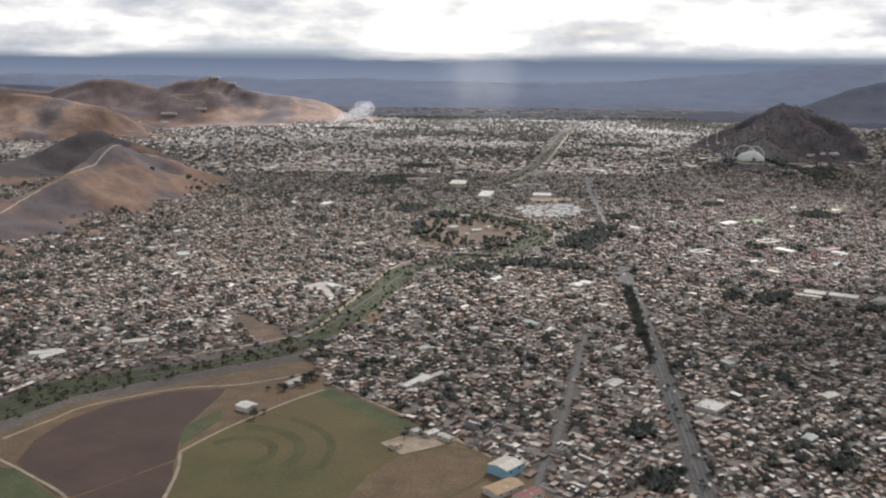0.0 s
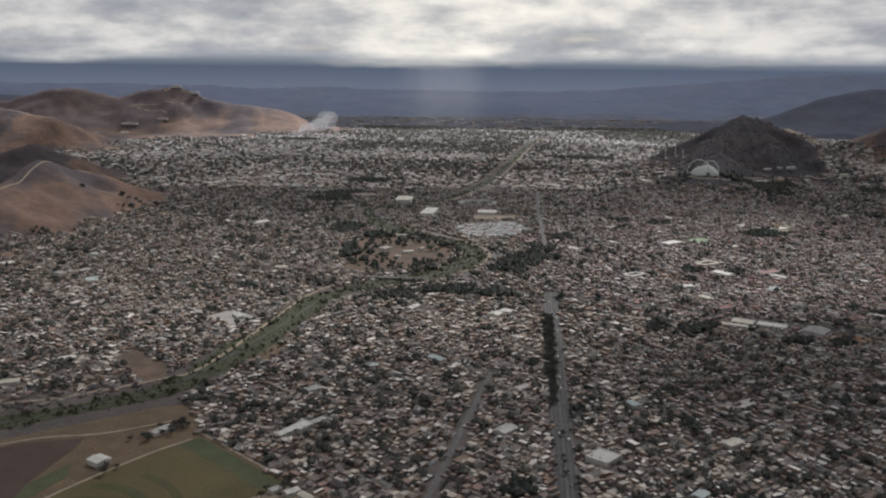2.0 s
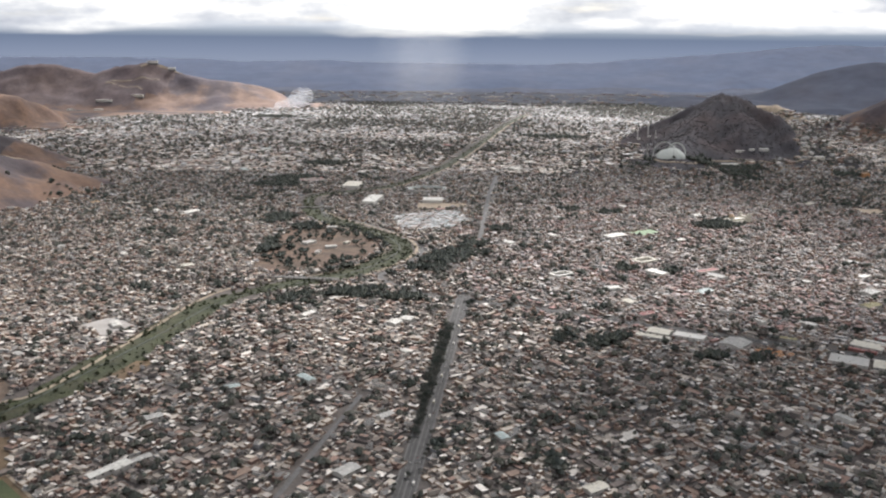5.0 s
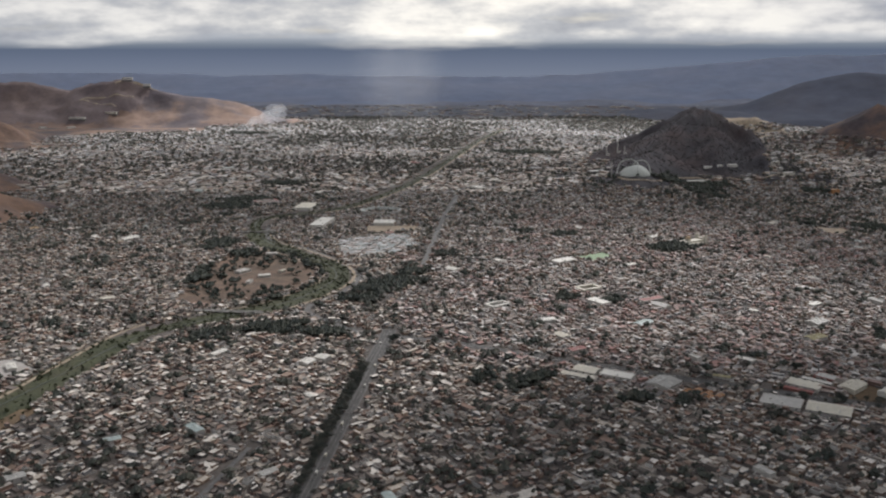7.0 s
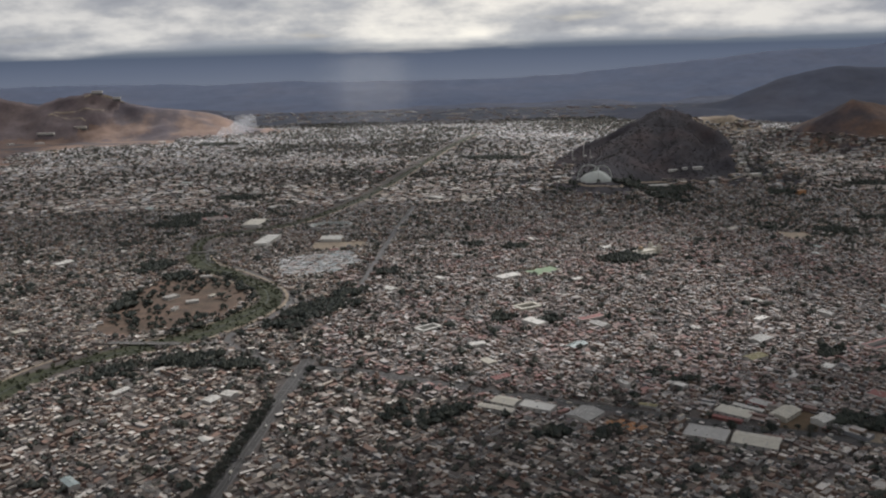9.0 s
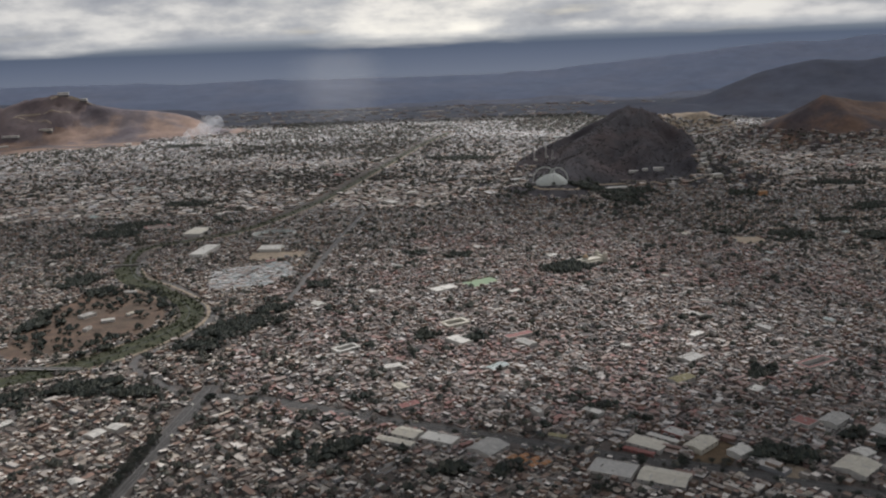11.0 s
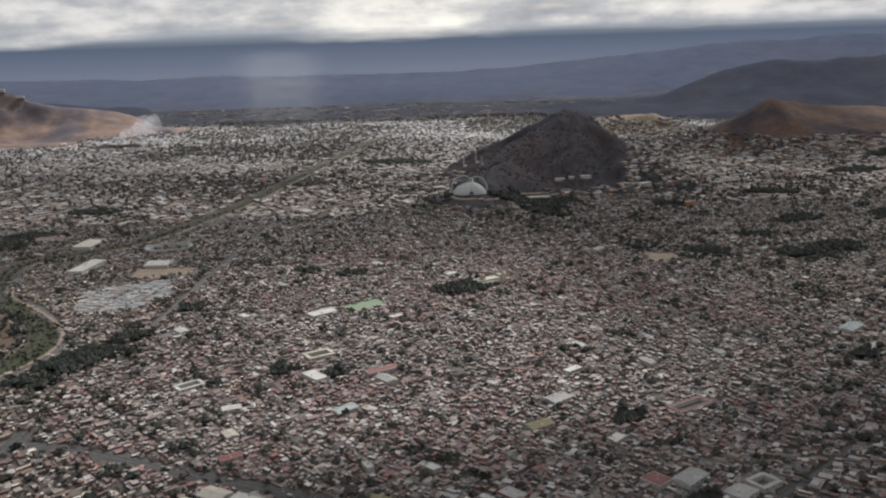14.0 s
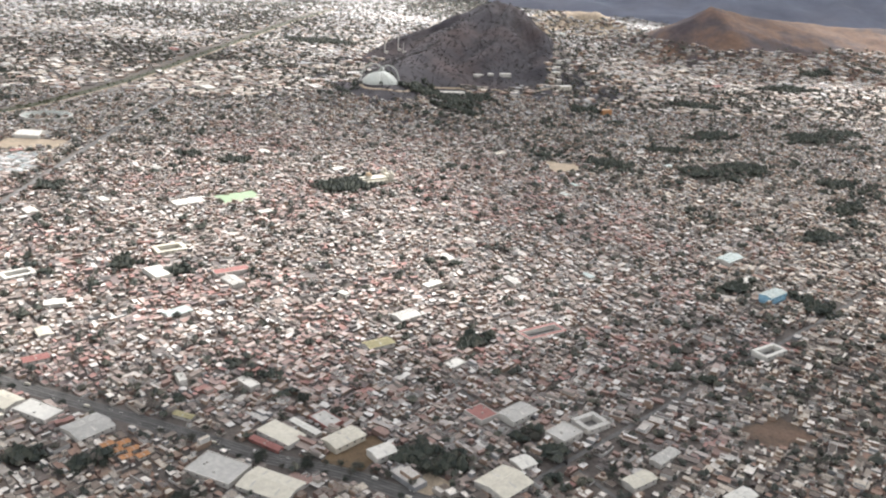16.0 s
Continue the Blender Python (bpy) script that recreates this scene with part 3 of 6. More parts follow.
ribbon("riverbed", river_line, -half, half, 0.15, "reed", "green overgrown riverbed winding through the town", "river")
ribbon("river_water", river_line, -0.7 + 3 * np.sin(np.arange(len(river_line)) * 0.15), 0.7 + 3 * np.sin(np.arange(len(river_line)) * 0.15), 0.3, "water", "narrow muddy stream between overgrown banks", "river")

AVENUE = [(104, 250), (116, 363), (125, 438), (134, 520), (148, 645), (164, 785), (167, 815), (178, 920), (191, 1035), (214, 1290), (237, 1485)]
avenue_line, avenue_north = smooth_line(AVENUE[:7], 10), smooth_line(AVENUE[8:], 10)
HIGHWAY = [(165, 797), (206, 786), (234, 772), (265, 755), (299, 738), (322, 727), (353, 712), (388, 695), (411, 684), (436, 671), (457, 664), (476, 657), (500, 643), (560, 612), (640, 565)]
highway_line = smooth_line(HIGHWAY, 8)
MINOR = [(100, 600), (75, 494), (58, 422), (45, 380), (38, 330)]
minor_line = smooth_line(MINOR, 8)
BANK = [(-210, 535), (-160, 550), (-106, 586), (-91, 601), (-76, 657), (-58, 742), (-40, 812), (0, 862), (57, 861)]
bank_line = smooth_line(BANK, 8)
LOOP = [(-2, 1230), (14, 1158), (75, 1092), (118, 1018), (129, 973), (118, 922), (95, 869), (150, 800)]
loop_line = smooth_line(LOOP, 8)

CROSS = [(548, 644), (583, 673), (615, 699), (680, 752), (760, 815), (840, 880)]
cross_line = smooth_line(CROSS, 8)
SIDE = [(528, 748), (549, 705), (576, 668), (596, 636)]
side_line = smooth_line(SIDE, 8)

for name, line, w, label in (("avenue", avenue_line, 4.6, "wide grey asphalt avenue with a tree-lined median"),
                             ("highway", highway_line, 3.5, "dark asphalt ring road past the market halls")):
    ribbon("pavement", line, -w - 1.0, w + 1.0, 0.14, "paving", "pale concrete pavements along the " + name, "pavement")
    ribbon("road", line, -w, w, 0.20, "asphalt", label, "road")
    ribbon("median", line, -0.5, 0.5, 0.30, "paving", "raised concrete kerb strip between the carriageways", "median")
    for s in (-w * 0.55, w * 0.55):
        ribbon("lane_marking", line, s - 0.07, s + 0.07, 0.215, "paint", "worn white lane line on the asphalt", "marking", 0.01)
for name, line, w, mat, label in (("street", minor_line, 1.5, "paving", "pale dusty street between the houses"),
                                  ("riverside_road", bank_line, 1.5, "dirt", "pale dirt road along the river bank"),
                                  ("street", cross_line, 1.3, "paving", "straight grey street between house blocks"),
                                  ("street", side_line, 1.2, "paving", "narrow grey street past the walled lots"),
                                  ("avenue", avenue_north, 2.8, "paving", "grey avenue running past the market towards the far suburbs"),
                                  ("road", loop_line, 2.6, "paving", "grey road following the river bend")):
    ribbon(name, line, -w, w, 0.18, mat, label, "road")

bend = (river_line[:, 1] > 845) & (river_line[:, 1] < 1190)
beyond = river_line[:, 1] > 1290
for offset, w, stretch in ((-15.5, 1.3, bend), (14.5, 1.6, bend), (9.5, 1.6, beyond)):
    ribbon("riverside_road", (river_line + side_of(river_line) * offset)[stretch], -w, w, 0.26, "dirt", "pale road on the river bank", "road")

FIELDS = [
    ("straw", [(-300, 380), (-219, 423), (-202, 465), (-156, 494), (-97, 536), (-80, 540), (-62, 497), (-5, 437), (39, 384), (60, 340), (60, 300), (-300, 300)], 0.06, "strip of straw-coloured dry grass between river and fields", "grass"),
    ("ploughed", [(-196, 391), (-199, 417), (-193, 442), (-178, 466), (-152, 484), (-122, 491), (-123, 476), (-130, 436), (-127, 412), (-124, 397), (-157, 359), (-164, 359)], 0.16, "dark brown ploughed field with a rounded edge", "field"),
    ("ploughed", [(-156, 357), (-124, 394), (-119, 375), (-117, 340), (-140, 330)], 0.16, "narrow dark brown ploughed field beside a dirt track", "field"),
    ("green", [(-206, 386), (-194, 386), (-161, 355), (-170, 320), (-215, 330)], 0.16, "small dark green field at the track", "field"),
    ("crop", [(-122, 405), (-109, 431), (-86, 468), (-63, 493), (-35, 465), (-8, 437), (-13, 424), (-27, 417), (-21, 404), (3, 414), (25, 408), (21, 378), (-4, 350), (-20, 320), (-114, 320), (-116, 360)], 0.16, "olive and ochre crop field with faint curved bands", "field"),
    ("green", [(-62, 492), (-35, 464), (-10, 437), (-22, 434), (-48, 462), (-70, 482)], 0.22, "greener strip along the field's edge", "field"),
    ("green", [(-129, 422), (-130, 436), (-117, 460), (-114, 444), (-121, 428), (-126, 413)], 0.22, "bright green grassy corner beside the track", "grass"),
    ("straw", [(-19, 403), (3, 412), (23, 406), (20, 380), (-4, 352), (-44, 346), (-32, 382)], 0.22, "dry brown end of the crop field", "field"),
    ("pitchgrey", [(-117, 729), (-99, 751), (-72, 727), (-91, 704)], 0.16, "pale grey bare football pitch beside the river", "pitch"),
    ("straw", [(-59, 628), (-51, 655), (-38, 656), (-48, 621)], 0.3, "ochre clearing at the riverside", "clearing"),
    ("dirt", [(119, 1243), (186, 1242), (179, 1206), (122, 1200)], 0.16, "ochre open yard beside market roofs", "yard"),
    ("dirt", [(670, 1229), (705, 1222), (703, 1189), (673, 1185)], 0.16, "bare ochre lot among the houses", "lot"),
    ("court", [(351, 1067), (385, 1089), (393, 1065), (364, 1046)], 0.16, "pale green sports ground among roofs", "sports ground"),
    ("straw", [(462, 668), (470, 683), (487, 690), (494, 680), (481, 660)], 0.16, "ochre yard behind the white halls", "yard"),
    ("isle", [(670, 697), (700, 711), (712, 690), (684, 678)], 0.16, "dark green grass lot among the houses", "lot"),
    ("isle", [(-25, 900), (10, 885), (45, 905), (80, 950), (90, 990), (75, 1035), (20, 1105), (-10, 1100), (-30, 1000)], 0.10, "reddish bare ground inside the river bend", "clearing"),
    ("hill", [(-1300, 2420), (-853, 2060), (-836, 2179), (-800, 2420), (-645, 2600), (-430, 2640), (-480, 2870), (-949, 2850), (-1400, 2800)], 0.3, "open brown grassland before the long hill", "grassland"),
    # sunlight on this far ochre slope is put into the patch's bright colour
    ("dirt", [(-400, 3400), (-230, 3290), (-215, 3350), (-370, 3500)], 0.4, "ochre bare slope at the end of town, painted sunlit-bright", "clearing"),
    ("isle", [(-152.0, 627.0), (-144.0, 645.0), (-109.0, 607.0), (-107.0, 573.0), (-124.0, 582.0)], 0.16, "reddish bare building lot beyond the river", "lot"),
    ("dirt", [(-29.0, 417.0), (-8.0, 437.0), (10.0, 423.0), (-2.0, 413.0), (-18.0, 404.0)], 0.24, "pale dusty farmyard at the field's edge", "yard"),
    ("dirt", [(500, 652), (512, 660), (522, 650), (508, 640)], 0.16, "bare earth lot at the roadside", "lot"),
]


def in_field(p):
    """Which points lie well inside the large crop field."""
    return (p[:, 1] < 478 - 0.9 * np.abs(p[:, 0] + 66)) & (p[:, 0] > -114) & (p[:, 1] > 340)


for mat, outline, z, label, category in FIELDS:
    patch(category.replace(" ", "_"), outline, z, mat, label, category)
for pts, label in (([(-124, 405), (-109, 433), (-83, 471), (-66, 490)], "pale dirt track crossing the fields"),
                   ([(-62, 497), (-30, 464), (-5, 437), (6, 425), (39, 384)], "pale dirt track between field and houses"),
                   ([(-124, 405), (-119, 381), (-117, 340)], "pale dirt track beside the ploughed field"),
                   ([(-210, 398), (-182, 377), (-158, 356), (-140, 325)], "pale dirt track at the field corner"),
                   ([(-215, 418), (-200, 445), (-190, 462), (-150, 489), (-115, 497), (-83, 515)], "pale dirt track round the ploughed field")):
    ribbon("dirt_track", smooth_line(pts, 5), -0.8, 0.8, 0.26, "dirt", label, "track")


for radius, wide, a0, a1 in ((16, 5.0, -60, 150), (29, 6.0, -35, 96), (44, 4.5, -25, 66)):
    arc = np.array([(-96 + radius * math.cos(radians(a)), 406 + radius * math.sin(radians(a))) for a in np.linspace(a0, a1, 30)])
    arc = arc[in_field(arc)]
    if len(arc) > 4:
        ribbon("crop_band", arc, -wide / 2, wide / 2, 0.21, "cropdark", "darker curved band of growth in the crop field", "crop band", 0.04)
# sheet over the far ground that carries the haze in its colour
sheet("valley_end_plain", -2600, 3600, 3200, 4700, 60, lambda x, y: plain(x, y) + 0.6 + 0 * x, "valley", "plain in painted haze blue-grey at the far end of the valley", "plain")

FOOT_ROAD = [(449, 1660), (452, 1554), (470, 1500), (483, 1452), (526, 1448), (569, 1500), (615, 1510), (686, 1510), (715, 1520), (740, 1532)]
for pts, w, label in (([(-770, 2950), (-735, 2961), (-707, 2957), (-674, 2951), (-640, 2945)], 3.2, "pale dirt track along the hill's crest"),
                      ([(-700, 2905), (-744, 2900), (-809, 2903), (-863, 2899), (-803, 2883), (-741, 2861)], 2.2, "pale dirt track winding up the hillside"),
                      ([(-395, 1305), (-405, 1290), (-440, 1245), (-452, 1150), (-474, 1050), (-470, 900)], 0.6, "pale dirt track on the ridge of the brown hill"),
                      (FOOT_ROAD, 1.8, "pale road round the foot of the dark hill")):
    ribbon("hill_track", smooth_line(pts, 6), -w, w, 0.5, "dirt", label, "track")

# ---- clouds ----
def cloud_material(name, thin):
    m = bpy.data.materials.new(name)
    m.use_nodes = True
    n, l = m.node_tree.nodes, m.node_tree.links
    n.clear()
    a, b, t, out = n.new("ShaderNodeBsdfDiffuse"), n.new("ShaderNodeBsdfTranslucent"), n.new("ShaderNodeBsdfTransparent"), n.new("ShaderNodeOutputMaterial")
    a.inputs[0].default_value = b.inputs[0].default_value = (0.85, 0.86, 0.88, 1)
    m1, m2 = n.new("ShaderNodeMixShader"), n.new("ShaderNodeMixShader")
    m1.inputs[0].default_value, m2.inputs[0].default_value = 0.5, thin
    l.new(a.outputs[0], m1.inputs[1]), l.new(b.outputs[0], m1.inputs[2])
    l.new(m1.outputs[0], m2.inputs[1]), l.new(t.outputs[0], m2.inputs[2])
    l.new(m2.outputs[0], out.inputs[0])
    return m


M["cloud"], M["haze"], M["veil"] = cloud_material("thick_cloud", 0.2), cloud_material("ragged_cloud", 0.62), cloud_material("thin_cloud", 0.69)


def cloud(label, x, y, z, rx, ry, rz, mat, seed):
    """A flat lumpy cloud of the valley's deck, out of view, placed for shade."""
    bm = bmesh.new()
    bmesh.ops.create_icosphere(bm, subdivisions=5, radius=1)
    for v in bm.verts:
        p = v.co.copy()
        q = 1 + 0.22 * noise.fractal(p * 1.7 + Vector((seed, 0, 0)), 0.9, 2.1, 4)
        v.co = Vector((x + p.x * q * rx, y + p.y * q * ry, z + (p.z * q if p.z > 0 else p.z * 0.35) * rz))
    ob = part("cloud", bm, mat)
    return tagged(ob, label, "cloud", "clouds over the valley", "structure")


# clouds stand up-sun of the ground they shade, all above the view
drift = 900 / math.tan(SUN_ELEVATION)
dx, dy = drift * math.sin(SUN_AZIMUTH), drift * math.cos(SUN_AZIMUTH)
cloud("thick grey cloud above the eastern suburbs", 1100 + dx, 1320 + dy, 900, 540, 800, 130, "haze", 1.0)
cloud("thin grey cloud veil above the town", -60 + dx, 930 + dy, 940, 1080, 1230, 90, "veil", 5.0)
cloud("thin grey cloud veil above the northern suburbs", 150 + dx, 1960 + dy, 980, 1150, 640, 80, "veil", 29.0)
# added only to lower the brightness of the near fields
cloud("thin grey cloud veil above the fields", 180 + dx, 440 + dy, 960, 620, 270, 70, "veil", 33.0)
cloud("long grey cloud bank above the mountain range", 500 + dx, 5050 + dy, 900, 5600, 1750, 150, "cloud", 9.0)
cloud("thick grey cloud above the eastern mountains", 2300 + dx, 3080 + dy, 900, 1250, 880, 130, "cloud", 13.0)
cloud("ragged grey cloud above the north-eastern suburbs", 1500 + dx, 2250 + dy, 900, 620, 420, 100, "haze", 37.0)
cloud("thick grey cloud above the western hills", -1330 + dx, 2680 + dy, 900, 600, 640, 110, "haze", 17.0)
# added only to darken the near ground on the right
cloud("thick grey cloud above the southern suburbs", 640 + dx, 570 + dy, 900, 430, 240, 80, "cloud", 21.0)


def rain_veil(x, y, wide, z0, z1):
    """A thin bowed translucent sheet added as a light shaft below a gap in the deck, lit by the sun, fading towards its
    sides and its foot.
    """
    n, rows = 24, 10
    u, v = np.meshgrid(np.linspace(-1, 1, n), np.linspace(0, 1, rows))
    vs = np.stack([x + u * wide * (1.12 - 0.3 * v), y + 60 * u * u - 40 * v, z0 + (z1 - z0) * v], -1).reshape(-1, 3)
    i = (np.arange(rows - 1)[:, None] * n + np.arange(n - 1)[None]).ravel()
    ob = new("rain_veil", np_mesh("rain_veil", vs, np.c_[i, i + 1, i + n + 1, i + n], ["shaft"], smooth=True))
    return tagged(ob, "thin translucent sheet standing in for a light shaft below the clouds", "rain veil", kind="structure")


def shaft_material(x, wide, z0, z1, most):
    """Thin cloud shader for the made-up light shaft; its density falls off from the middle line and towards both ends.
    """
    m = cloud_material("shaft_translucent", 0.95)
    n, l = m.node_tree.nodes, m.node_tree.links
    where, axes = n.new("ShaderNodeNewGeometry"), n.new("ShaderNodeSeparateXYZ")
    l.new(where.outputs["Position"], axes.inputs[0])

    def fade(source, a, b, c, d):
        r = n.new("ShaderNodeMapRange")
        r.interpolation_type = "SMOOTHSTEP"
        for key, value in (("From Min", a), ("From Max", b), ("To Min", c), ("To Max", d)):
            r.inputs[key].default_value = value
        l.new(source, r.inputs["Value"])
        return r.outputs[0]

    def times(a, b):
        k = n.new("ShaderNodeMath")
        k.operation = "MULTIPLY"
        l.new(a, k.inputs[0]), l.new(b, k.inputs[1])
        return k.outputs[0]

    streaks, stretch = n.new("ShaderNodeTexNoise"), n.new("ShaderNodeMapping")
    stretch.inputs["Scale"].default_value = (0.022, 0.0, 0.002)
    streaks.inputs["Scale"].default_value, streaks.inputs["Detail"].default_value = 1.0, 3.0
    l.new(where.outputs["Position"], stretch.inputs[0])
    l.new(stretch.outputs[0], streaks.inputs["Vector"])
    sides = times(fade(axes.outputs[0], x - wide * 0.85, x + 0.1 * wide, 0.0, 1.0), fade(axes.outputs[0], x + 0.35 * wide, x + wide * 0.85, 1.0, 0.0))
    ends = times(fade(axes.outputs[2], z0, z0 + 0.75 * (z1 - z0), 0.0, 1.0), fade(axes.outputs[2], z1 - 50, z1, 1.0, 0.0))
    dense = times(times(sides, ends), fade(streaks.outputs[0], 0.25, 0.7, 0.55, 1.0))
    thin = fade(dense, 0.0, 1.0, 1.0, 1.0 - most)
    for shader in n:
        if shader.type == "MIX_SHADER" and shader.inputs[0].default_value > 0.9:
            l.new(thin, shader.inputs[0])
    return m


# stand-in for the sun's shaft through the clouds, a sheet of translucent shader
M["shaft"] = shaft_material(88, 215, -60, 240, 0.17)
rain_veil(88, 2620, 225, 6, 240)

# ---- where houses may stand ----
# halls: name, label, centre x, y, length, width, yaw, height, roof, wall, style
HALLS = [
    ("market_hall", "long grey flat-roofed market hall beside the ring road", 417.0, 659.5, 24.0, 17.0, -29, 2.2, "grey", "render", "flat"),
    ("market_hall", "large cream low-gabled market hall beside the ring road", 441.5, 647.0, 25.0, 16.5, -29, 2.4, "cream", "render", "gable"),
    ("warehouse", "white-roofed warehouse at the ring road bend", 305.5, 716.0, 16.0, 11.5, -33, 3.0, "cream", "render", "gable"),
    ("warehouse", "white flat-roofed hall with stepped front", 324.5, 707.0, 22.0, 11.5, -30, 2.6, "white", "render", "flat"),
    ("warehouse", "broad grey gabled depot beside the ring road", 352.0, 692.5, 18.5, 16.5, 47, 2.6, "grey", "render", "gable"),
    ("warehouse", "long cream shed along the ring road", 298.5, 706.5, 24.0, 5.6, -31, 2.4, "cream", "render", "gable"),
    ("factory_hall", "cream saw-roofed factory hall", 442.5, 688.0, 21.0, 12.0, -40, 2.6, "cream", "render", "saw"),
    ("shed", "narrow white shed beside the factory hall", 453.5, 694.5, 19.0, 3.6, -44, 2.4, "white", "render", "gable"),
    ("warehouse", "grey roof ringed by a red parapet", 463.0, 701.0, 14.5, 10.0, -48, 2.6, "grey", "red", "flat"),
    ("warehouse", "cream hall with shallow gable roof and skylights", 472.0, 683.5, 18.5, 11.0, 42, 3.4, "cream", "cream", "gable"),
    ("warehouse", "small white hall beside an ochre yard", 490.3, 672.2, 11.7, 9.0, 33, 3.4, "white", "white", "gable"),
    ("shop_row", "low red-roofed shop row on the ring road", 436.0, 680.5, 18.0, 3.6, -36, 1.8, "red", "red", "gable"),
    ("warehouse", "pale broad hall with shallow gable", 544.0, 648.0, 19.5, 18.0, 41, 3.2, "cream", "render", "gable"),
    ("warehouse", "small white metal-roofed hall", 555.5, 664.5, 9.2, 9.1, 30, 2.8, "white", "render", "gable"),
    ("warehouse", "light grey hall with bright metal roof", 559.5, 708.6, 17.8, 11.4, 40, 3.2, "grey", "white", "gable"),
    ("school", "dark red roofed building beside a grey hall", 541.0, 708.2, 11.8, 13.0, 36, 2.8, "red", "render", "flat"),
    ("warehouse", "grey hall with a sunken flat roof", 580.0, 689.5, 15.0, 12.0, 40, 3.4, "grey", "render", "flat"),
    ("school", "pale courtyard building with flat roofs", 596.0, 700.5, 15.0, 13.0, 30, 3.0, "grey", "render", "court"),
    ("warehouse", "cream gabled warehouse in a walled lot", 606.6, 650.3, 15.2, 8.0, 32, 3.2, "cream", "render", "gable"),
    ("warehouse", "long grey shed among houses", 625.0, 669.9, 17.0, 6.3, 39, 2.8, "grey", "render", "gable"),
    ("warehouse", "white metal-roofed hall among houses", 649.6, 638.1, 14.5, 8.2, 32, 2.8, "white", "render", "gable"),
    ("sports_hall", "light blue hall with pale blue roof", 764.5, 867.3, 20.0, 9.7, 36, 5.5, "teal", "bluewall", "gable"),
    ("warehouse", "white shed beside dark trees", 757.9, 897.4, 16.0, 6.2, 36, 2.8, "white", "render", "gable"),
    ("warehouse", "grey-green roofed hall among trees", 762.4, 941.3, 22.0, 12.0, 40, 3.4, "teal", "render", "gable"),
    ("school", "white flat-roofed complex among houses", 725.8, 783.0, 20.3, 11.0, 30, 3.4, "white", "white", "court"),
    ("school", "red-roofed row round a small yard", 590.5, 805.3, 30.0, 13.0, 28, 2.8, "red", "render", "court"),
    ("warehouse", "grey sheet-roofed hall among small houses", 507.8, 825.7, 15.8, 11.5, 36, 2.8, "grey", "render", "gable"),
    ("warehouse", "long olive-roofed shed among houses", 490.1, 785.6, 17.0, 9.0, 30, 2.8, "olive", "render", "gable"),
    ("warehouse", "grey-green sheet-roofed hall among houses", 368.2, 823.8, 16.1, 9.0, 42, 2.8, "teal", "render", "gable"),
    ("school", "long white building with dark courtyard", 256.0, 878.6, 20.0, 12.0, 38, 3.0, "white", "white", "court"),
    ("school", "white building with stepped flat roofs", 343.8, 886.9, 12.0, 20.0, 38, 3.0, "white", "white", "flat"),
    ("convent", "cream courtyard building in the old town", 342.4, 932.9, 22.0, 15.0, 30, 3.0, "cream", "cream", "court"),
    ("warehouse", "grey sheet roof among houses", 394.9, 875.4, 9.2, 16.0, 36, 2.8, "grey", "render", "gable"),
    ("school", "brick-red roof among houses", 391.4, 893.4, 25.0, 9.0, 28, 2.8, "red", "render", "flat"),
    ("warehouse", "white flat roof beside a sports ground", 335.8, 1043.0, 26.0, 14.0, 36, 2.8, "white", "render", "flat"),
    ("supermarket", "large white flat-roofed store near the river bend", 61.7, 1253.8, 54.0, 17.0, 80, 4.0, "white", "white", "flat"),
    ("supermarket", "large cream flat-roofed store near the river", 25.3, 1372.0, 44.0, 24.0, 82, 4.0, "cream", "render", "flat"),
    ("market_hall", "white market roof beside an ochre yard", 140.0, 1254.6, 23.0, 25.0, 85, 3.6, "white", "render", "gable"),
    ("warehouse", "small white hall beside the avenue", 113.0, 735.4, 10.0, 9.0, 60, 2.8, "white", "render", "gable"),
    ("warehouse", "small white hall among trees", 123.2, 744.5, 8.2, 9.0, 60, 2.8, "white", "render", "gable"),
    ("warehouse", "white shed near the river", 46.9, 754.9, 14.0, 6.0, 60, 2.8, "white", "render", "gable"),
    ("warehouse", "blue-walled warehouse with cream roof at the fields", 30.4, 386.2, 12.0, 11.0, 48, 4.4, "cream", "bluewall", "gable"),
    ("warehouse", "tan-roofed sheds behind the blue warehouse", 28.2, 367.4, 16.5, 9.0, 40, 2.6, "tan", "render", "gable"),
    ("warehouse", "red-roofed shed with white gable", 38.5, 360.2, 13.0, 6.5, 41, 2.8, "red", "white", "gable"),
    ("factory_hall", "long white factory hall at the edge of town", -14.5, 499.5, 22.0, 4.6, 55, 2.8, "white", "render", "gable"),
    ("factory_hall", "white factory wing beside a grey yard", -8.5, 503.5, 12.0, 5.0, 55, 2.4, "white", "render", "flat"),
    ("warehouse", "pale low shed behind the factory", -2.5, 512.0, 11.0, 4.0, 50, 2.2, "grey", "render", "gable"),
    ("barn", "white barn with open yard between the fields", -103.7, 459.5, 8.0, 8.5, 55, 2.8, "white", "render", "gable"),
    ("shed", "pale shed among dark trees", -84.4, 499.2, 13.0, 5.5, 55, 2.0, "grey", "render", "gable"),
    ("warehouse", "pair of long white sheds across the river", -244.4, 541.1, 19.0, 8.0, 60, 2.8, "white", "render", "gable"),
    ("warehouse", "grey flat-roofed depot beside the avenue", 147.5, 464.6, 14.0, 13.0, 48, 2.8, "grey", "render", "flat"),
]

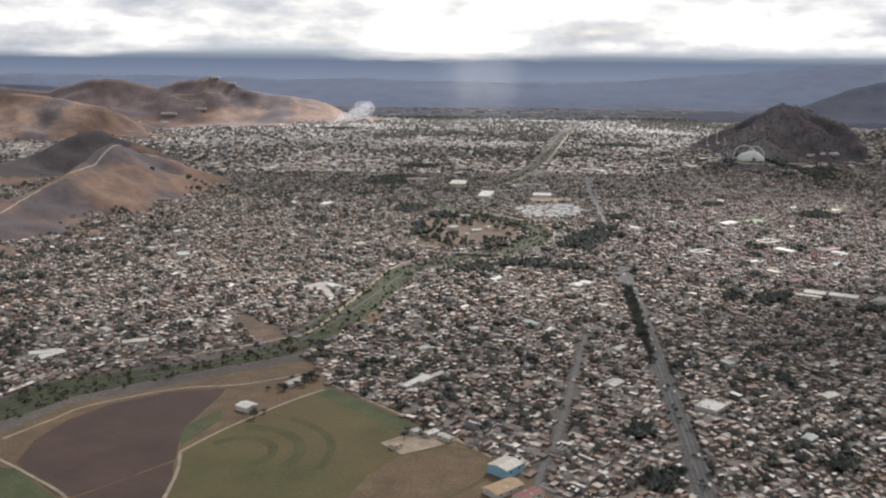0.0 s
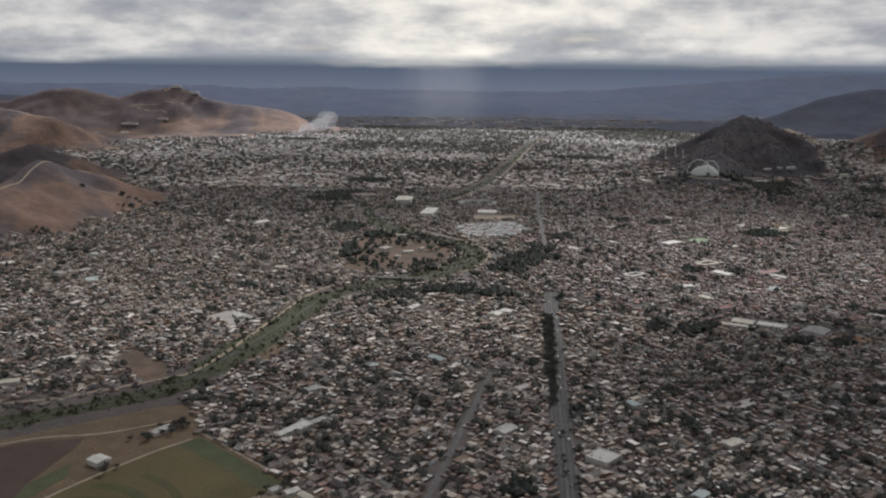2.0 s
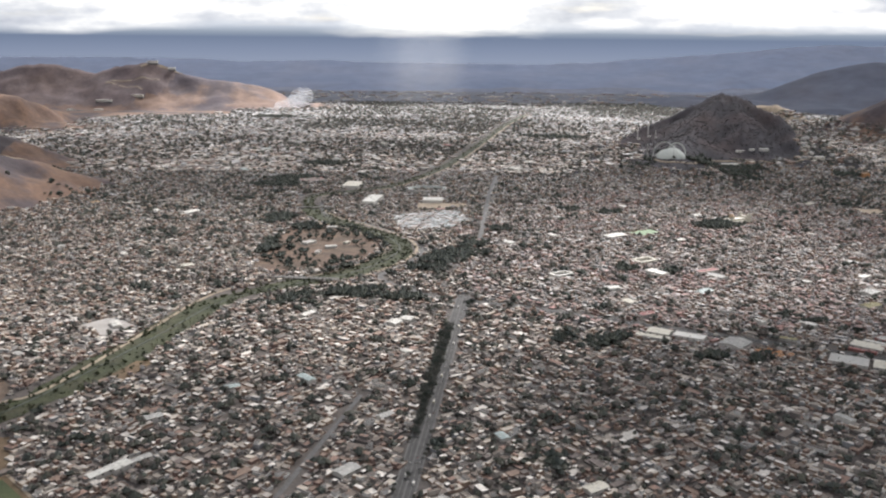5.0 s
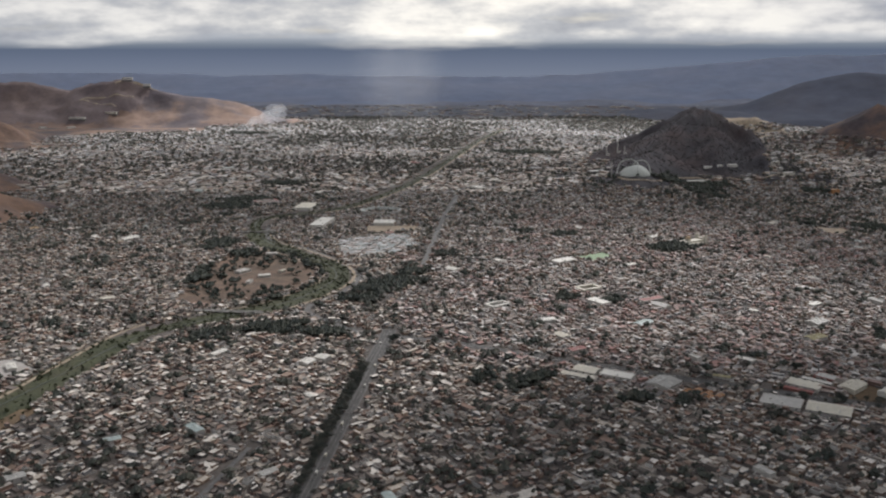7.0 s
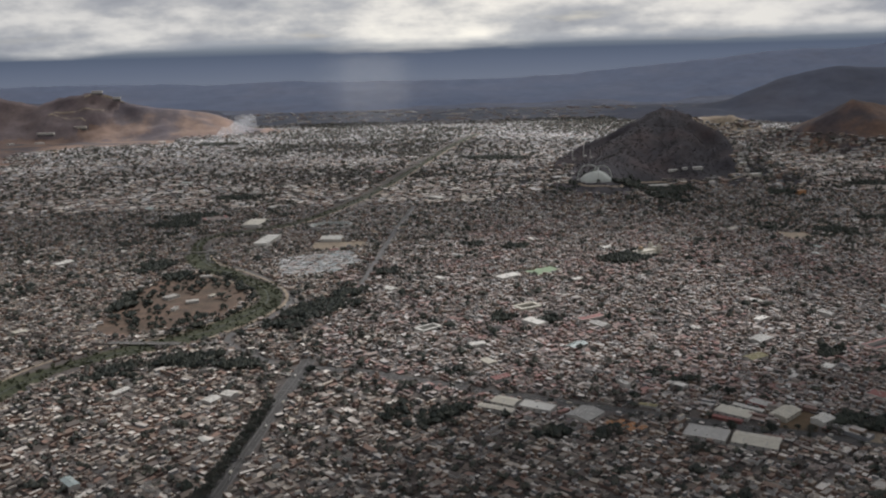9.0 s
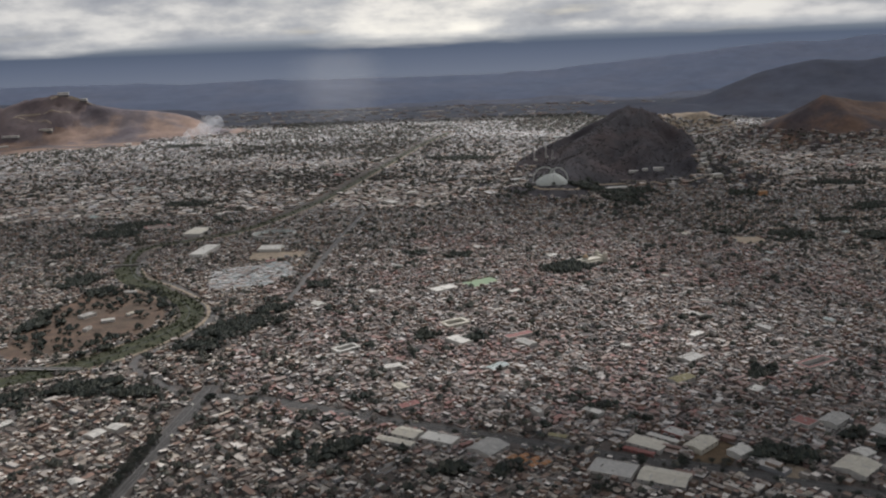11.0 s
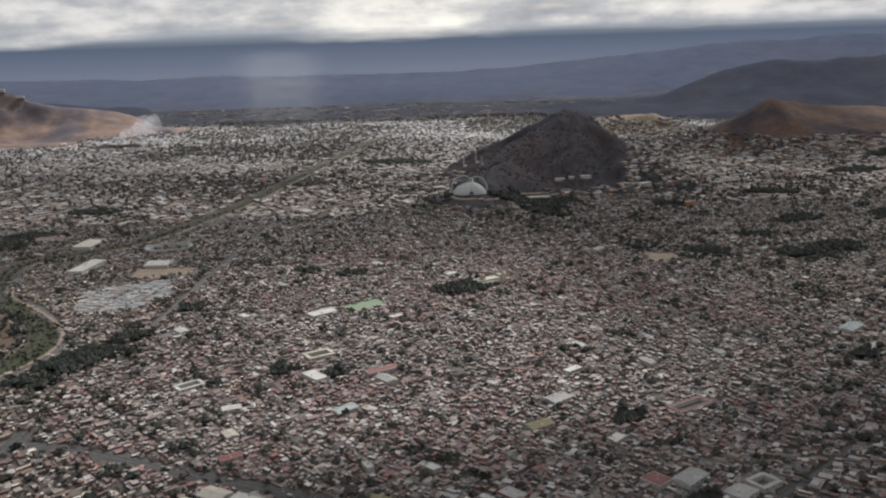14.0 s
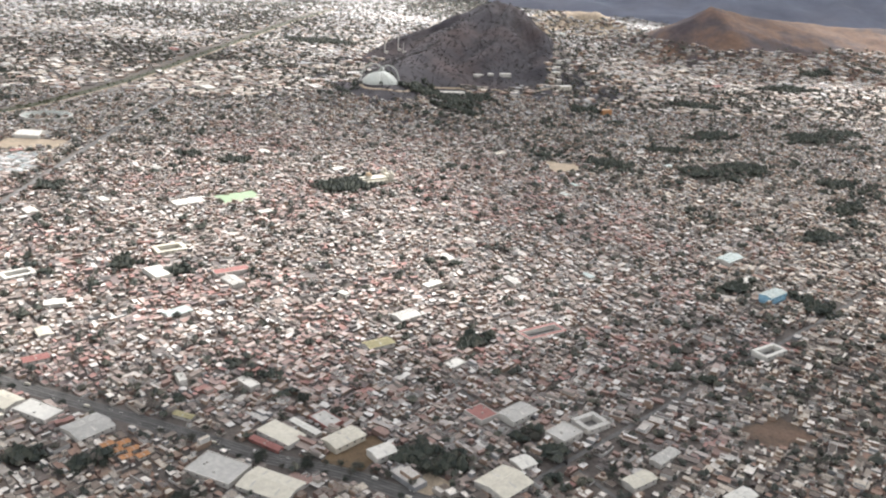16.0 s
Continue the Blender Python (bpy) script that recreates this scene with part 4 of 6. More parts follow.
HALLS += [
    ("shed", "white shed on the waste ground inside the river bend", 38, 985, 11, 5, 20, 2.4, "white", "render", "gable"),
    ("shed", "small pale shed inside the river bend", 52, 1003, 7, 4, 60, 2.2, "cream", "render", "gable"),
    ("shed", "low grey shed inside the river bend", 28, 962, 9, 4, 80, 2.0, "grey", "render", "flat"),
    ("shed", "small white farm shed in a dusty yard", -4, 427, 7, 4, 40, 2.2, "white", "render", "gable"),
    ("shed", "low tan farm shed among trees", -21, 412, 6, 3.5, 40, 2.2, "tan", "render", "gable"),
    ("shed", "pale farm shed at the field's edge", 3, 422, 8, 3.5, -45, 2.2, "cream", "render", "gable"),
    ("shed", "grey farm shed at the field's edge", -12, 429, 5, 3.5, 40, 2.2, "grey", "render", "gable"),
    ("warehouse", "long white shed beyond the river", -250, 548, 18, 7, 20, 2.2, "white", "render", "gable"),
    ("warehouse", "pale sheet-roofed hall beyond the river", -201, 573, 16, 7, 20, 2.2, "cream", "render", "gable"),
    ("warehouse", "grey flat hall beside the avenue", 101, 501, 12, 8, 50, 2.2, "grey", "render", "gable"),
    ("school", "red and white courtyard school among dark trees", -39, 1418, 34, 20, 25, 3.4, "red", "white", "court"),
    ("apartment_block", "orange-walled apartment block below the dark hill", 796, 1462, 14, 9, 20, 5.5, "tan", "orange", "flat"),
    ("school", "long white flat-roofed building at the hill's foot", 596, 1494, 34, 9, 8, 3.2, "white", "white", "flat"),
    ("warehouse", "white sheet-roofed hall in the western suburbs", -150, 1160, 22, 12, 60, 3.0, "white", "render", "gable"),
]
for k in range(6):
    HALLS.append(("row_house", "orange-roofed row house near the ring road", 364 + (k % 2) * 7 + (k // 2) * 5.5, 679.0 - (k // 2) * 5.0 + (k % 2) * 1.5, 5.5, 3.4, 40, 1.7, "orange", "render", "gable"))
HALLS.append(("workshop", "yellow-roofed workshop on the ring road", 394.0, 705.0, 11, 4, -26, 1.8, "olive", "render", "gable"))
draw = random.Random(77)
ROOF_WORDS = {"white": "white", "cream": "cream", "grey": "grey", "red": "brick-red", "teal": "grey-green", "tan": "tan"}
tries = 0
while len(HALLS) < 190 and tries < 9000:  # the many middling roofs that stand out among the houses
    tries += 1
    far_off = draw.random() < 0.35
    y = draw.uniform(1500, 2900) if far_off else draw.uniform(380, 1450)
    x = draw.uniform(-0.42 * y, 0.50 * y + 230)
    size = draw.uniform(13, 26) if far_off else draw.uniform(7, 15)
    blocked = any(math.hypot(x - h[2], y - h[3]) < (h[4] + size) * 0.75 + 6 for h in HALLS)
    px, py = np.array([x]), np.array([y])
    for line in (river_line, avenue_line, avenue_north, highway_line, loop_line, minor_line, bank_line):
        blocked = blocked or to_line(px, py, line[::2])[0][0] < 14 + size * 0.7
    for name in RIDGES:
        blocked = blocked or hill_height(px, py, name)[0] - plain(x, y) > 2
    if blocked or (x < 60 and y < 540) or (x > 120 and y < 300 + 0.32 * (x - 100) + 20):
        continue
    roof = draw.choice(["white", "white", "white", "cream", "grey", "grey", "grey", "red", "teal", "tan"])
    style = draw.choice(["flat", "gable", "gable"])
    kind = draw.choice(["workshop", "warehouse", "apartment_block", "school"]) if style == "flat" else draw.choice(["workshop", "warehouse"])
    where = "in the far suburbs" if far_off else draw.choice(["among small houses", "in a dense block of houses"])
    HALLS.append((kind, ROOF_WORDS[roof] + (" flat-roofed " if style == "flat" else " sheet-roofed ") + kind.replace("_", " ") + " " + where, x, y, size, size * draw.uniform(0.4, 0.75),
                  37 + draw.gauss(0, 8) + draw.choice([0, 90]), draw.uniform(2.0, 3.4), roof, "render", style))

# dark groves: centre x, y, half length, half width, yaw
GROVES = [
    (462, 1106, 20, 14, 38), (458, 1104, 17, 12, 38), (165, 960, 26, 14, 30), (150, 935, 18, 12, 30), (140, 900, 20, 9, 0), (80, 815, 24, 10, 0), (215, 1075, 10, 8, 0), (356, 890, 9, 7, 36),
    (462, 1106, 26, 19, 38), (482, 1130, 14, 9, 38), (848, 1192, 44, 22, 30), (890, 1222, 24, 15, 12), (826, 1290, 24, 12, 0), (740, 1219, 24, 11, -20), (903, 1371, 30, 16, 20), (1040, 1372, 44, 22, 30), (957, 1569, 30, 18, 0), (1169, 1744, 40, 20, 10), (966, 1168, 22, 12, 20), (600, 1473, 30, 14, 0), (768, 1468, 20, 9, 0), (565, 1470, 56, 20, -28), (1090, 1410, 26, 16, 10), (1285, 1880, 26, 13, 10), (1400, 1900, 20, 10, 0),
    (-22, 985, 9, 34, 0), (-4, 1085, 16, 10, 30), (30, 800, 15, 9, 20), (74, 812, 28, 11, 0), (118, 806, 16, 8, 0), (150, 935, 18, 15, 30), (180, 995, 17, 9, 20),
    (-36, 1135, 16, 22, 0), (-60, 1430, 36, 20, 0), (506, 672, 9, 7, 36), (519, 664, 11, 6, 36), (562, 688, 7, 5, 36), (570, 672, 8, 4, 36),
    (745, 885, 17, 6, 36), (790, 855, 8, 16, 20), (545, 790, 12, 6, 36), (318, 905, 8, 9, 36), (400, 2060, 60, 30, 0), (308, 1195, 11, 9, 0), (352, 1180, 13, 8, 0),
    (-80, 500, 9, 5, 55), (266, 700, 18, 8, 40), (236, 704, 9, 6, 30), (330, 668, 8, 5, 36), (360, 665, 9, 5, 36), (865, 1000, 16, 10, 30), (930, 1080, 20, 10, 30), (620, 1490, 26, 9, 0),
    (-79, 1381, 26, 20, 0), (-46, 1599, 30, 18, 0), (-293, 2564, 60, 26, 0), (571, 1474, 34, 14, 0), (594, 1423, 26, 10, 0), (100, 375, 9, 6, 50), (100, 430, 8, 5, 50), (190, 392, 8, 5, 50), (420, 740, 7, 4, 36),
]


def in_boxes(x, y, boxes, grow):
    """Inside any of the turned boxes (x, y, half length, half width, yaw)."""
    hit = np.zeros(np.shape(x), bool)
    for bx, by, a, b, yaw in boxes:
        c, s = math.cos(radians(yaw)), math.sin(radians(yaw))
        u, v = (x - bx) * c + (y - by) * s, -(x - bx) * s + (y - by) * c
        hit |= (np.abs(u) < a + grow) & (np.abs(v) < b + grow)
    return hit


def in_outline(x, y, pts):
    hit = np.zeros(np.shape(x), bool)
    for (x0, y0), (x1, y1) in zip(pts, pts[1:] + pts[:1]):
        cross = (y0 > y) != (y1 > y)
        hit ^= cross & (x < (x1 - x0) * (y - y0) / (y1 - y0 + 1e-9) + x0)
    return hit


HALL_BOXES = [(h[2], h[3], h[4] / 2, h[5] / 2, h[6]) for h in HALLS]
STALLS = [(92, 1157), (168, 1192), (184, 1130), (161, 1083), (104, 1072)]


def town_edge(x, y):
    """Inside the built-up part of the plan."""
    return (y > 300 + 0.32 * np.clip(x - 120, 0, 900)) & (x > -0.60 * y - 90) & (x < 0.66 * y + 420)


def free(x, y, grow):
    ok = town_edge(x, y) & ~in_boxes(x, y, HALL_BOXES, grow)
    for line, w in ((river_line, 15), (avenue_line, 5.8), (avenue_north, 3.4), (highway_line, 4.8), (minor_line, 2.4), (bank_line, 1.8), (loop_line, 2.8), (cross_line, 1.2), (side_line, 1.1)):
        ok &= to_line(x, y, line[::2])[0] > w + grow
    for mat, outline, z, label, category in FIELDS:
        ok &= ~in_outline(x, y, outline)
    ok &= ~((x < -88) & (y < np.interp(x, [-300, -234, -216, -191, -163, -133, -102, -86], [400, 455, 485, 503, 519, 538, 563, 594])))
    return ok & ~in_outline(x, y, STALLS)


def built(x, y):
    """How densely houses climb: none on the bare hillsides."""
    rise = np.zeros(np.shape(x))
    for name in RIDGES:
        rise = np.maximum(rise, hill_height(x, y, name) - plain(x, y))
    right = np.interp(y, [1400, 1500, 1535, 1700, 1850, 2000], [740, 716, 722, 768, 800, 830])
    lim = np.where(x > right, 90.0 - 56.0 * (x > 950), np.where(x > 100, 21.0, 6.0))
    return rise + 4 * fbm(x, y, 30, 3, 2) < lim


# ---- houses ----
rng = np.random.default_rng(7)


def lots(x0, x1, y0, y1, cu, cv, nu, nv, street, yaw, keep):
    """Lots of a turned street grid: centre, half sizes and yaw of each."""
    c, s = math.cos(radians(yaw)), math.sin(radians(yaw))
    cx, cy = (x0 + x1) / 2, (y0 + y1) / 2
    r = math.hypot(x1 - x0, y1 - y0) / 2
    nx, ny = int(2 * r / cu), int(2 * r / cv)
    iu, iv = np.meshgrid(np.arange(nx), np.arange(ny))
    u = -r + iu * cu + (iu // nu) * street
    v = -r + iv * cv + (iv // nv) * street + (iu // nu % 3) * cv * 0.7
    u, v = u.ravel(), v.ravel()
    u = u + rng.normal(0, 0.08 * cu, u.size)
    v = v + rng.normal(0, 0.11 * cv, u.size)
    x, y = cx + u * c - v * s, cy + u * s + v * c
    x, y = x + 9 * fbm(x, y, 160, 21, 2), y + 9 * fbm(x, y, 160, 23, 2)
    ok = (x > x0) & (x < x1) & (y > y0) & (y < y1)
    x, y = x[ok], y[ok]
    ok = keep(x, y)
    x, y = x[ok], y[ok]
    n = x.size
    a = cu * rng.uniform(0.37, 0.60, n)
    b = cv * rng.uniform(0.29, 0.58, n)
    long = rng.random(n)
    a, b = np.where(long < 0.16, a * rng.uniform(1.4, 2.6, n), a), np.where((long > 0.16) & (long < 0.30), b * rng.uniform(1.4, 2.6, n), b)
    big = rng.random(n) < 0.03
    a, b = np.where(big, a * 1.6, a), np.where(big, b * 1.6, b)
    turn = radians(yaw) + rng.normal(0, 0.06, n) + 0.35 * fbm(x, y, 180, 61, 2)
    return np.c_[x, y, a, b, turn]


def zone_yaw(x, y):
    left = x < np.interp(y, [p[1] for p in RIVER[:11]], [p[0] for p in RIVER[:11]])
    z = np.where(y > 1500, 3, np.where(left & (y < 860), 2, np.where((x < np.interp(y, [p[1] for p in AVENUE], [p[0] for p in AVENUE])) & (y < 800), 1, 0)))
    return np.where((x < -40) & (y >= 860) & (y <= 1500), 2, z)


def in_zone(x, y, z):
    """Free ground of one street grid."""
    ok = (zone_yaw(x, y) == z) & town_edge(x, y)
    ok[ok] = free(x[ok], y[ok], 1.6)
    return ok


near_lots = []
for z, yaw in ((0, 37), (1, 52), (2, 63)):
    near_lots.append(lots(-1000, 1400, 300, 1500, 3.9, 4.5, 9, 6, 2.6, yaw, lambda x, y, z=z: in_zone(x, y, z)))
near_lots = np.concatenate(near_lots)
near_lots = near_lots[built(near_lots[:, 0], near_lots[:, 1])]
in_grove = in_boxes(near_lots[:, 0], near_lots[:, 1], GROVES, 0)
chance = rng.random(len(near_lots))
green = 0.5 + 0.5 * fbm(near_lots[:, 0], near_lots[:, 1], 120, 71, 3)
old_town = np.hypot(near_lots[:, 0] - 460, (near_lots[:, 1] - 1000) * 0.7) < 260
is_house = ~in_grove & (chance < np.where(old_town, 0.94, 0.92 - 0.24 * green))
houses = near_lots[is_house]
yards = near_lots[~is_house]


def box_rows(h, z0, height, rim, tilt):
    """Vertices and quads of flat-roofed boxes with a parapet, 16 vertices and 13 faces each."""
    n = len(h)
    sx, sy = np.array([-1, 1, 1, -1]), np.array([-1, -1, 1, 1])
    c, s = np.cos(h[:, 4])[:, None], np.sin(h[:, 4])[:, None]
    out = np.zeros((n, 16, 3))
    for k, (shrink, top) in enumerate(((0, 0), (0, 1), (rim, 1), (rim, 2))):
        u, v = sx * (h[:, 2:3] - shrink), sy * (h[:, 3:4] - shrink)
        out[:, k * 4:k * 4 + 4, 0] = h[:, 0:1] + u * c - v * s
        out[:, k * 4:k * 4 + 4, 1] = h[:, 1:2] + u * s + v * c
        zz = {0: z0 - 1.5, 1: z0 + height, 2: z0 + height - 0.35}[top]
        out[:, k * 4:k * 4 + 4, 2] = zz[:, None] + (tilt[:, None] * sx if top else 0)
    quads = []
    for k in range(4):
        j = (k + 1) % 4
        quads += [(k, j, 4 + j, 4 + k), (4 + k, 4 + j, 8 + j, 8 + k), (8 + k, 8 + j, 12 + j, 12 + k)]
    quads.append((12, 13, 14, 15))
    f = (np.arange(n)[:, None, None] * 16 + np.array(quads)[None]).reshape(-1, 4)
    idx = np.tile([0, 0, 0] * 4 + [1], n)
    return out.reshape(-1, 3), f, idx


def plain_boxes(h, z0, height, tilt):
    n = len(h)
    sx, sy = np.array([-1, 1, 1, -1]), np.array([-1, -1, 1, 1])
    c, s = np.cos(h[:, 4])[:, None], np.sin(h[:, 4])[:, None]
    out = np.zeros((n, 8, 3))
    for k in range(2):
        u, v = sx * h[:, 2:3], sy * h[:, 3:4]
        out[:, k * 4:k * 4 + 4, 0] = h[:, 0:1] + u * c - v * s
        out[:, k * 4:k * 4 + 4, 1] = h[:, 1:2] + u * s + v * c
        out[:, k * 4:k * 4 + 4, 2] = (z0 - 2 if k == 0 else z0 + height)[:, None] + (tilt[:, None] * sx if k else 0)
    quads = np.array([(0, 1, 5, 4), (1, 2, 6, 5), (2, 3, 7, 6), (3, 0, 4, 7), (4, 5, 6, 7)])
    f = (np.arange(n)[:, None, None] * 8 + quads[None]).reshape(-1, 4)
    return out.reshape(-1, 3), f, np.tile([0, 0, 0, 0, 1], n)


def stuff_of_houses(name, sets, label, roof="roof"):
    vs, fs, ids, base = [], [], [], 0
    for v, f, i in sets:
        vs.append(v), fs.append(f + base), ids.append(i)
        base += len(v)
    me = np_mesh(name, np.concatenate(vs), np.concatenate(fs), ["wall", roof], np.concatenate(ids))
    return tagged(new(name, me), label, "houses", kind="stuff")


# the stretch beside the ring road is built house by house, further down
near_row = (houses[:, 0] > 395) & (houses[:, 0] < 720) & (houses[:, 1] < 735) & (houses[:, 1] > 618)
order = np.argsort(houses[:, 1] + 1e5 * ~near_row)
single = houses[order[:min(300, int(near_row.sum()))]]
rest = houses[order[min(300, int(near_row.sum())):]]
n = len(rest)
z0 = terrain(rest[:, 0], rest[:, 1])
height = rng.choice([1.0, 1.3, 1.6, 2.1, 2.8], n, p=[0.28, 0.32, 0.24, 0.12, 0.04]) * 0.9 * rng.uniform(0.9, 1.1, n)
tilt = np.where(rng.random(n) < 0.35, rng.uniform(-0.35, 0.35, n), 0)
old = np.hypot((rest[:, 0] - 480) * 0.9, (rest[:, 1] - 1000) * 0.75) + 50 * fbm(rest[:, 0], rest[:, 1], 90, 91, 3) < 270
rose = fbm(rest[:, 0], rest[:, 1], 46, 97, 3) > 0.22
# towards the far edge more houses take the haze-toned roof colours
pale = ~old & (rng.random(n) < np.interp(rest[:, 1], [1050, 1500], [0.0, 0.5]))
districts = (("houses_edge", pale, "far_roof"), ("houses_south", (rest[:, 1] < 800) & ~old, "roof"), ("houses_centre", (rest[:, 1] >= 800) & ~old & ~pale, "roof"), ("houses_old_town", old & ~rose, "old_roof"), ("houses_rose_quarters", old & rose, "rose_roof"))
upper = rng.random(n) < 0.55
sub = rest.copy()
sub[:, 2] *= rng.uniform(0.35, 0.65, n)
sub[:, 3] *= rng.uniform(0.35, 0.7, n)
off = (rest[:, 2] - sub[:, 2]) * rng.choice([-1, 1], n) * 0.9
sub[:, 0] += off * np.cos(rest[:, 4])
sub[:, 1] += off * np.sin(rest[:, 4])
# lean-tos and back rooms, lower and turned a little
annex = rest.copy()
turned = rng.choice([0.0, 1.5708], n) + rng.normal(0, 0.05, n)
annex[:, 2] = rest[:, 2] * rng.uniform(0.3, 0.6, n)
annex[:, 3] = rest[:, 3] * rng.uniform(0.3, 0.75, n)
reach = rng.uniform(0.7, 1.15, n) * rng.choice([-1, 1], n)
annex[:, 0] += reach * (-np.sin(rest[:, 4])) * rest[:, 3] + rng.uniform(-0.5, 0.5, n) * rest[:, 2] * np.cos(rest[:, 4])
annex[:, 1] += reach * np.cos(rest[:, 4]) * rest[:, 3] + rng.uniform(-0.5, 0.5, n) * rest[:, 2] * np.sin(rest[:, 4])
annex[:, 4] += turned
backroom = (rng.random(n) < 0.7) & free(annex[:, 0], annex[:, 1], 1.2)
low = height * rng.uniform(0.5, 0.85, n)
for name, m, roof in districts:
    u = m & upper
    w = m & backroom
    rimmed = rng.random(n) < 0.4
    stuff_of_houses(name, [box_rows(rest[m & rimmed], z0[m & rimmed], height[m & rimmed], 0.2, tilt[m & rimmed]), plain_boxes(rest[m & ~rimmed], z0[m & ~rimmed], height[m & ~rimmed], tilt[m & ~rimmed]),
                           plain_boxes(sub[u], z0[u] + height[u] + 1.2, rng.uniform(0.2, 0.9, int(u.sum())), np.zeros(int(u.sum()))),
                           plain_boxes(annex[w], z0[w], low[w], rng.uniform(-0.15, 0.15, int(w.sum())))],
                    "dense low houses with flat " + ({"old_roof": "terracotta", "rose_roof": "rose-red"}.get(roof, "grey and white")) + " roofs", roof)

stalls = lots(80, 190, 1060, 1200, 3.4, 5.6, 14, 5, 2.6, 70, lambda x, y: in_outline(x, y, STALLS))
n = len(stalls)
me = plain_boxes(stalls, terrain(stalls[:, 0], stalls[:, 1]), rng.uniform(0.9, 1.5, n), rng.uniform(-0.2, 0.2, n))
tagged(new("market_stalls", np_mesh("market_stalls", me[0], me[1], ["wall", "stall"], me[2])), "rows of pale grey-green market stall roofs", "market stalls", kind="stuff")
far_lots = lots(-1700, 2500, 1500, 3250, 7.4, 8.0, 8, 6, 4.5, 24, lambda x, y: town_edge(x, y) & free(x, y, 3.0))
far_lots = far_lots[built(far_lots[:, 0], far_lots[:, 1])]
keep = rng.random(len(far_lots)) < 0.64 - 0.45 * np.clip(fbm(far_lots[:, 0], far_lots[:, 1], 260, 81, 3), -0.5, 1)
keep &= ~in_boxes(far_lots[:, 0], far_lots[:, 1], GROVES, 0)
far_yards = far_lots[~keep]
far_lots = far_lots[keep]
n = len(far_lots)
far_ground, far_top = terrain(far_lots[:, 0], far_lots[:, 1]), rng.uniform(1.2, 2.8, n)
# the haze-toned roofs take over fully with distance
mixed = rng.random(n) < np.interp(far_lots[:, 1], [1600, 2600], [0.85, 0.0])
for name, m, label, roof in (("houses_north", ~mixed, "far suburbs of small houses with haze-pale painted roofs across the valley", "far_roof"), ("houses_north_mixed", mixed, "suburbs of small grey and brown houses", "roof")):
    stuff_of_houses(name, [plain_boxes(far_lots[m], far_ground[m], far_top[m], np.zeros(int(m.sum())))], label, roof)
end_lots = lots(-1700, 3000, 3250, 4300, 26, 24, 6, 5, 12, 12, lambda x, y: town_edge(x, y))
end_lots = end_lots[built(end_lots[:, 0], end_lots[:, 1]) & (rng.random(len(end_lots)) < 0.2)]
end_lots[:, 2:4] *= rng.uniform(0.3, 0.9, (len(end_lots), 2))
n = len(end_lots)
stuff_of_houses("houses_valley_end", [plain_boxes(end_lots, terrain(end_lots[:, 0], end_lots[:, 1]), rng.uniform(1.5, 4, n), np.zeros(n))], "scattered pale buildings at the far end of the valley")


# ---- trees ----
OCTA = np.array([(1, 0, 0), (0, 1, 0), (-1, 0, 0), (0, -1, 0), (0, 0, 1), (0, 0, -1)], float)
OCTA_F = np.array([(0, 1, 4), (1, 2, 4), (2, 3, 4), (3, 0, 4), (1, 0, 5), (2, 1, 5), (3, 2, 5), (0, 3, 5)])


def crowns(name, pts, size, clumps, label, category="trees", mat="leaf", squash=0.8, kind="stuff"):
    """Many trees as clumps of foliage on thin trunks: places (n, 3), sizes (n)."""
    n = len(pts)
    cen = rng.normal(0, 0.36, (n, clumps, 3)) * np.array([1, 1, 0.6])
    rad = rng.uniform(0.42, 0.78, (n, clumps, 1))
    shape = OCTA[None, None] * rad[..., None] * rng.uniform(0.6, 1.35, (n, clumps, 6, 1)) + rng.normal(0, 0.08, (n, clumps, 6, 3))
    v = (cen[:, :, None] + shape) * size[:, None, None, None] * np.array([1, 1, squash])
    v[..., 2] += (size * 0.85)[:, None, None]
    v += pts[:, None, None]
    f = (np.arange(n * clumps)[:, None, None] * 6 + OCTA_F[None]).reshape(-1, 3)
    idx = np.zeros(len(f))
    tv = np.zeros((n, 6, 3))
    for k in range(3):
        a = 2.094 * k
        tv[:, k] = pts + np.c_[0.09 * size * math.cos(a), 0.09 * size * math.sin(a), -0.5 * np.ones(n)]
        tv[:, k + 3] = pts + np.c_[0.05 * size * math.cos(a), 0.05 * size * math.sin(a), 0.8 * size]
    q = []
    for k in range(3):
        j = (k + 1) % 3
        q += [(k, j, j + 3), (k, j + 3, k + 3)]
    tf = (np.arange(n)[:, None, None] * 6 + np.array(q)[None]).reshape(-1, 3) + n * clumps * 6
    me = np_mesh(name, np.concatenate([v.reshape(-1, 3), tv.reshape(-1, 3)]), np.concatenate([f, tf]), [mat, "bark"], np.concatenate([idx, np.ones(len(tf))]))
    return tagged(new(name, me), label, category, kind=kind)


def on_ground(x, y):
    return np.c_[x, y, terrain(x, y)]


tx = yards[:, 0] + rng.normal(0, 1.5, len(yards))
ty = yards[:, 1] + rng.normal(0, 1.5, len(yards))
extra = houses[rng.random(len(houses)) < np.where(np.hypot(houses[:, 0] - 460, (houses[:, 1] - 1000) * 0.7) < 230, 0.13, 0.17)]
ang = rng.uniform(0, 6.283, len(extra))
tx = np.concatenate([tx, extra[:, 0] + 2.6 * np.cos(ang)])
ty = np.concatenate([ty, extra[:, 1] + 2.6 * np.sin(ang)])
ok = free(tx, ty, 0.5) & (rng.random(len(tx)) < 0.6)
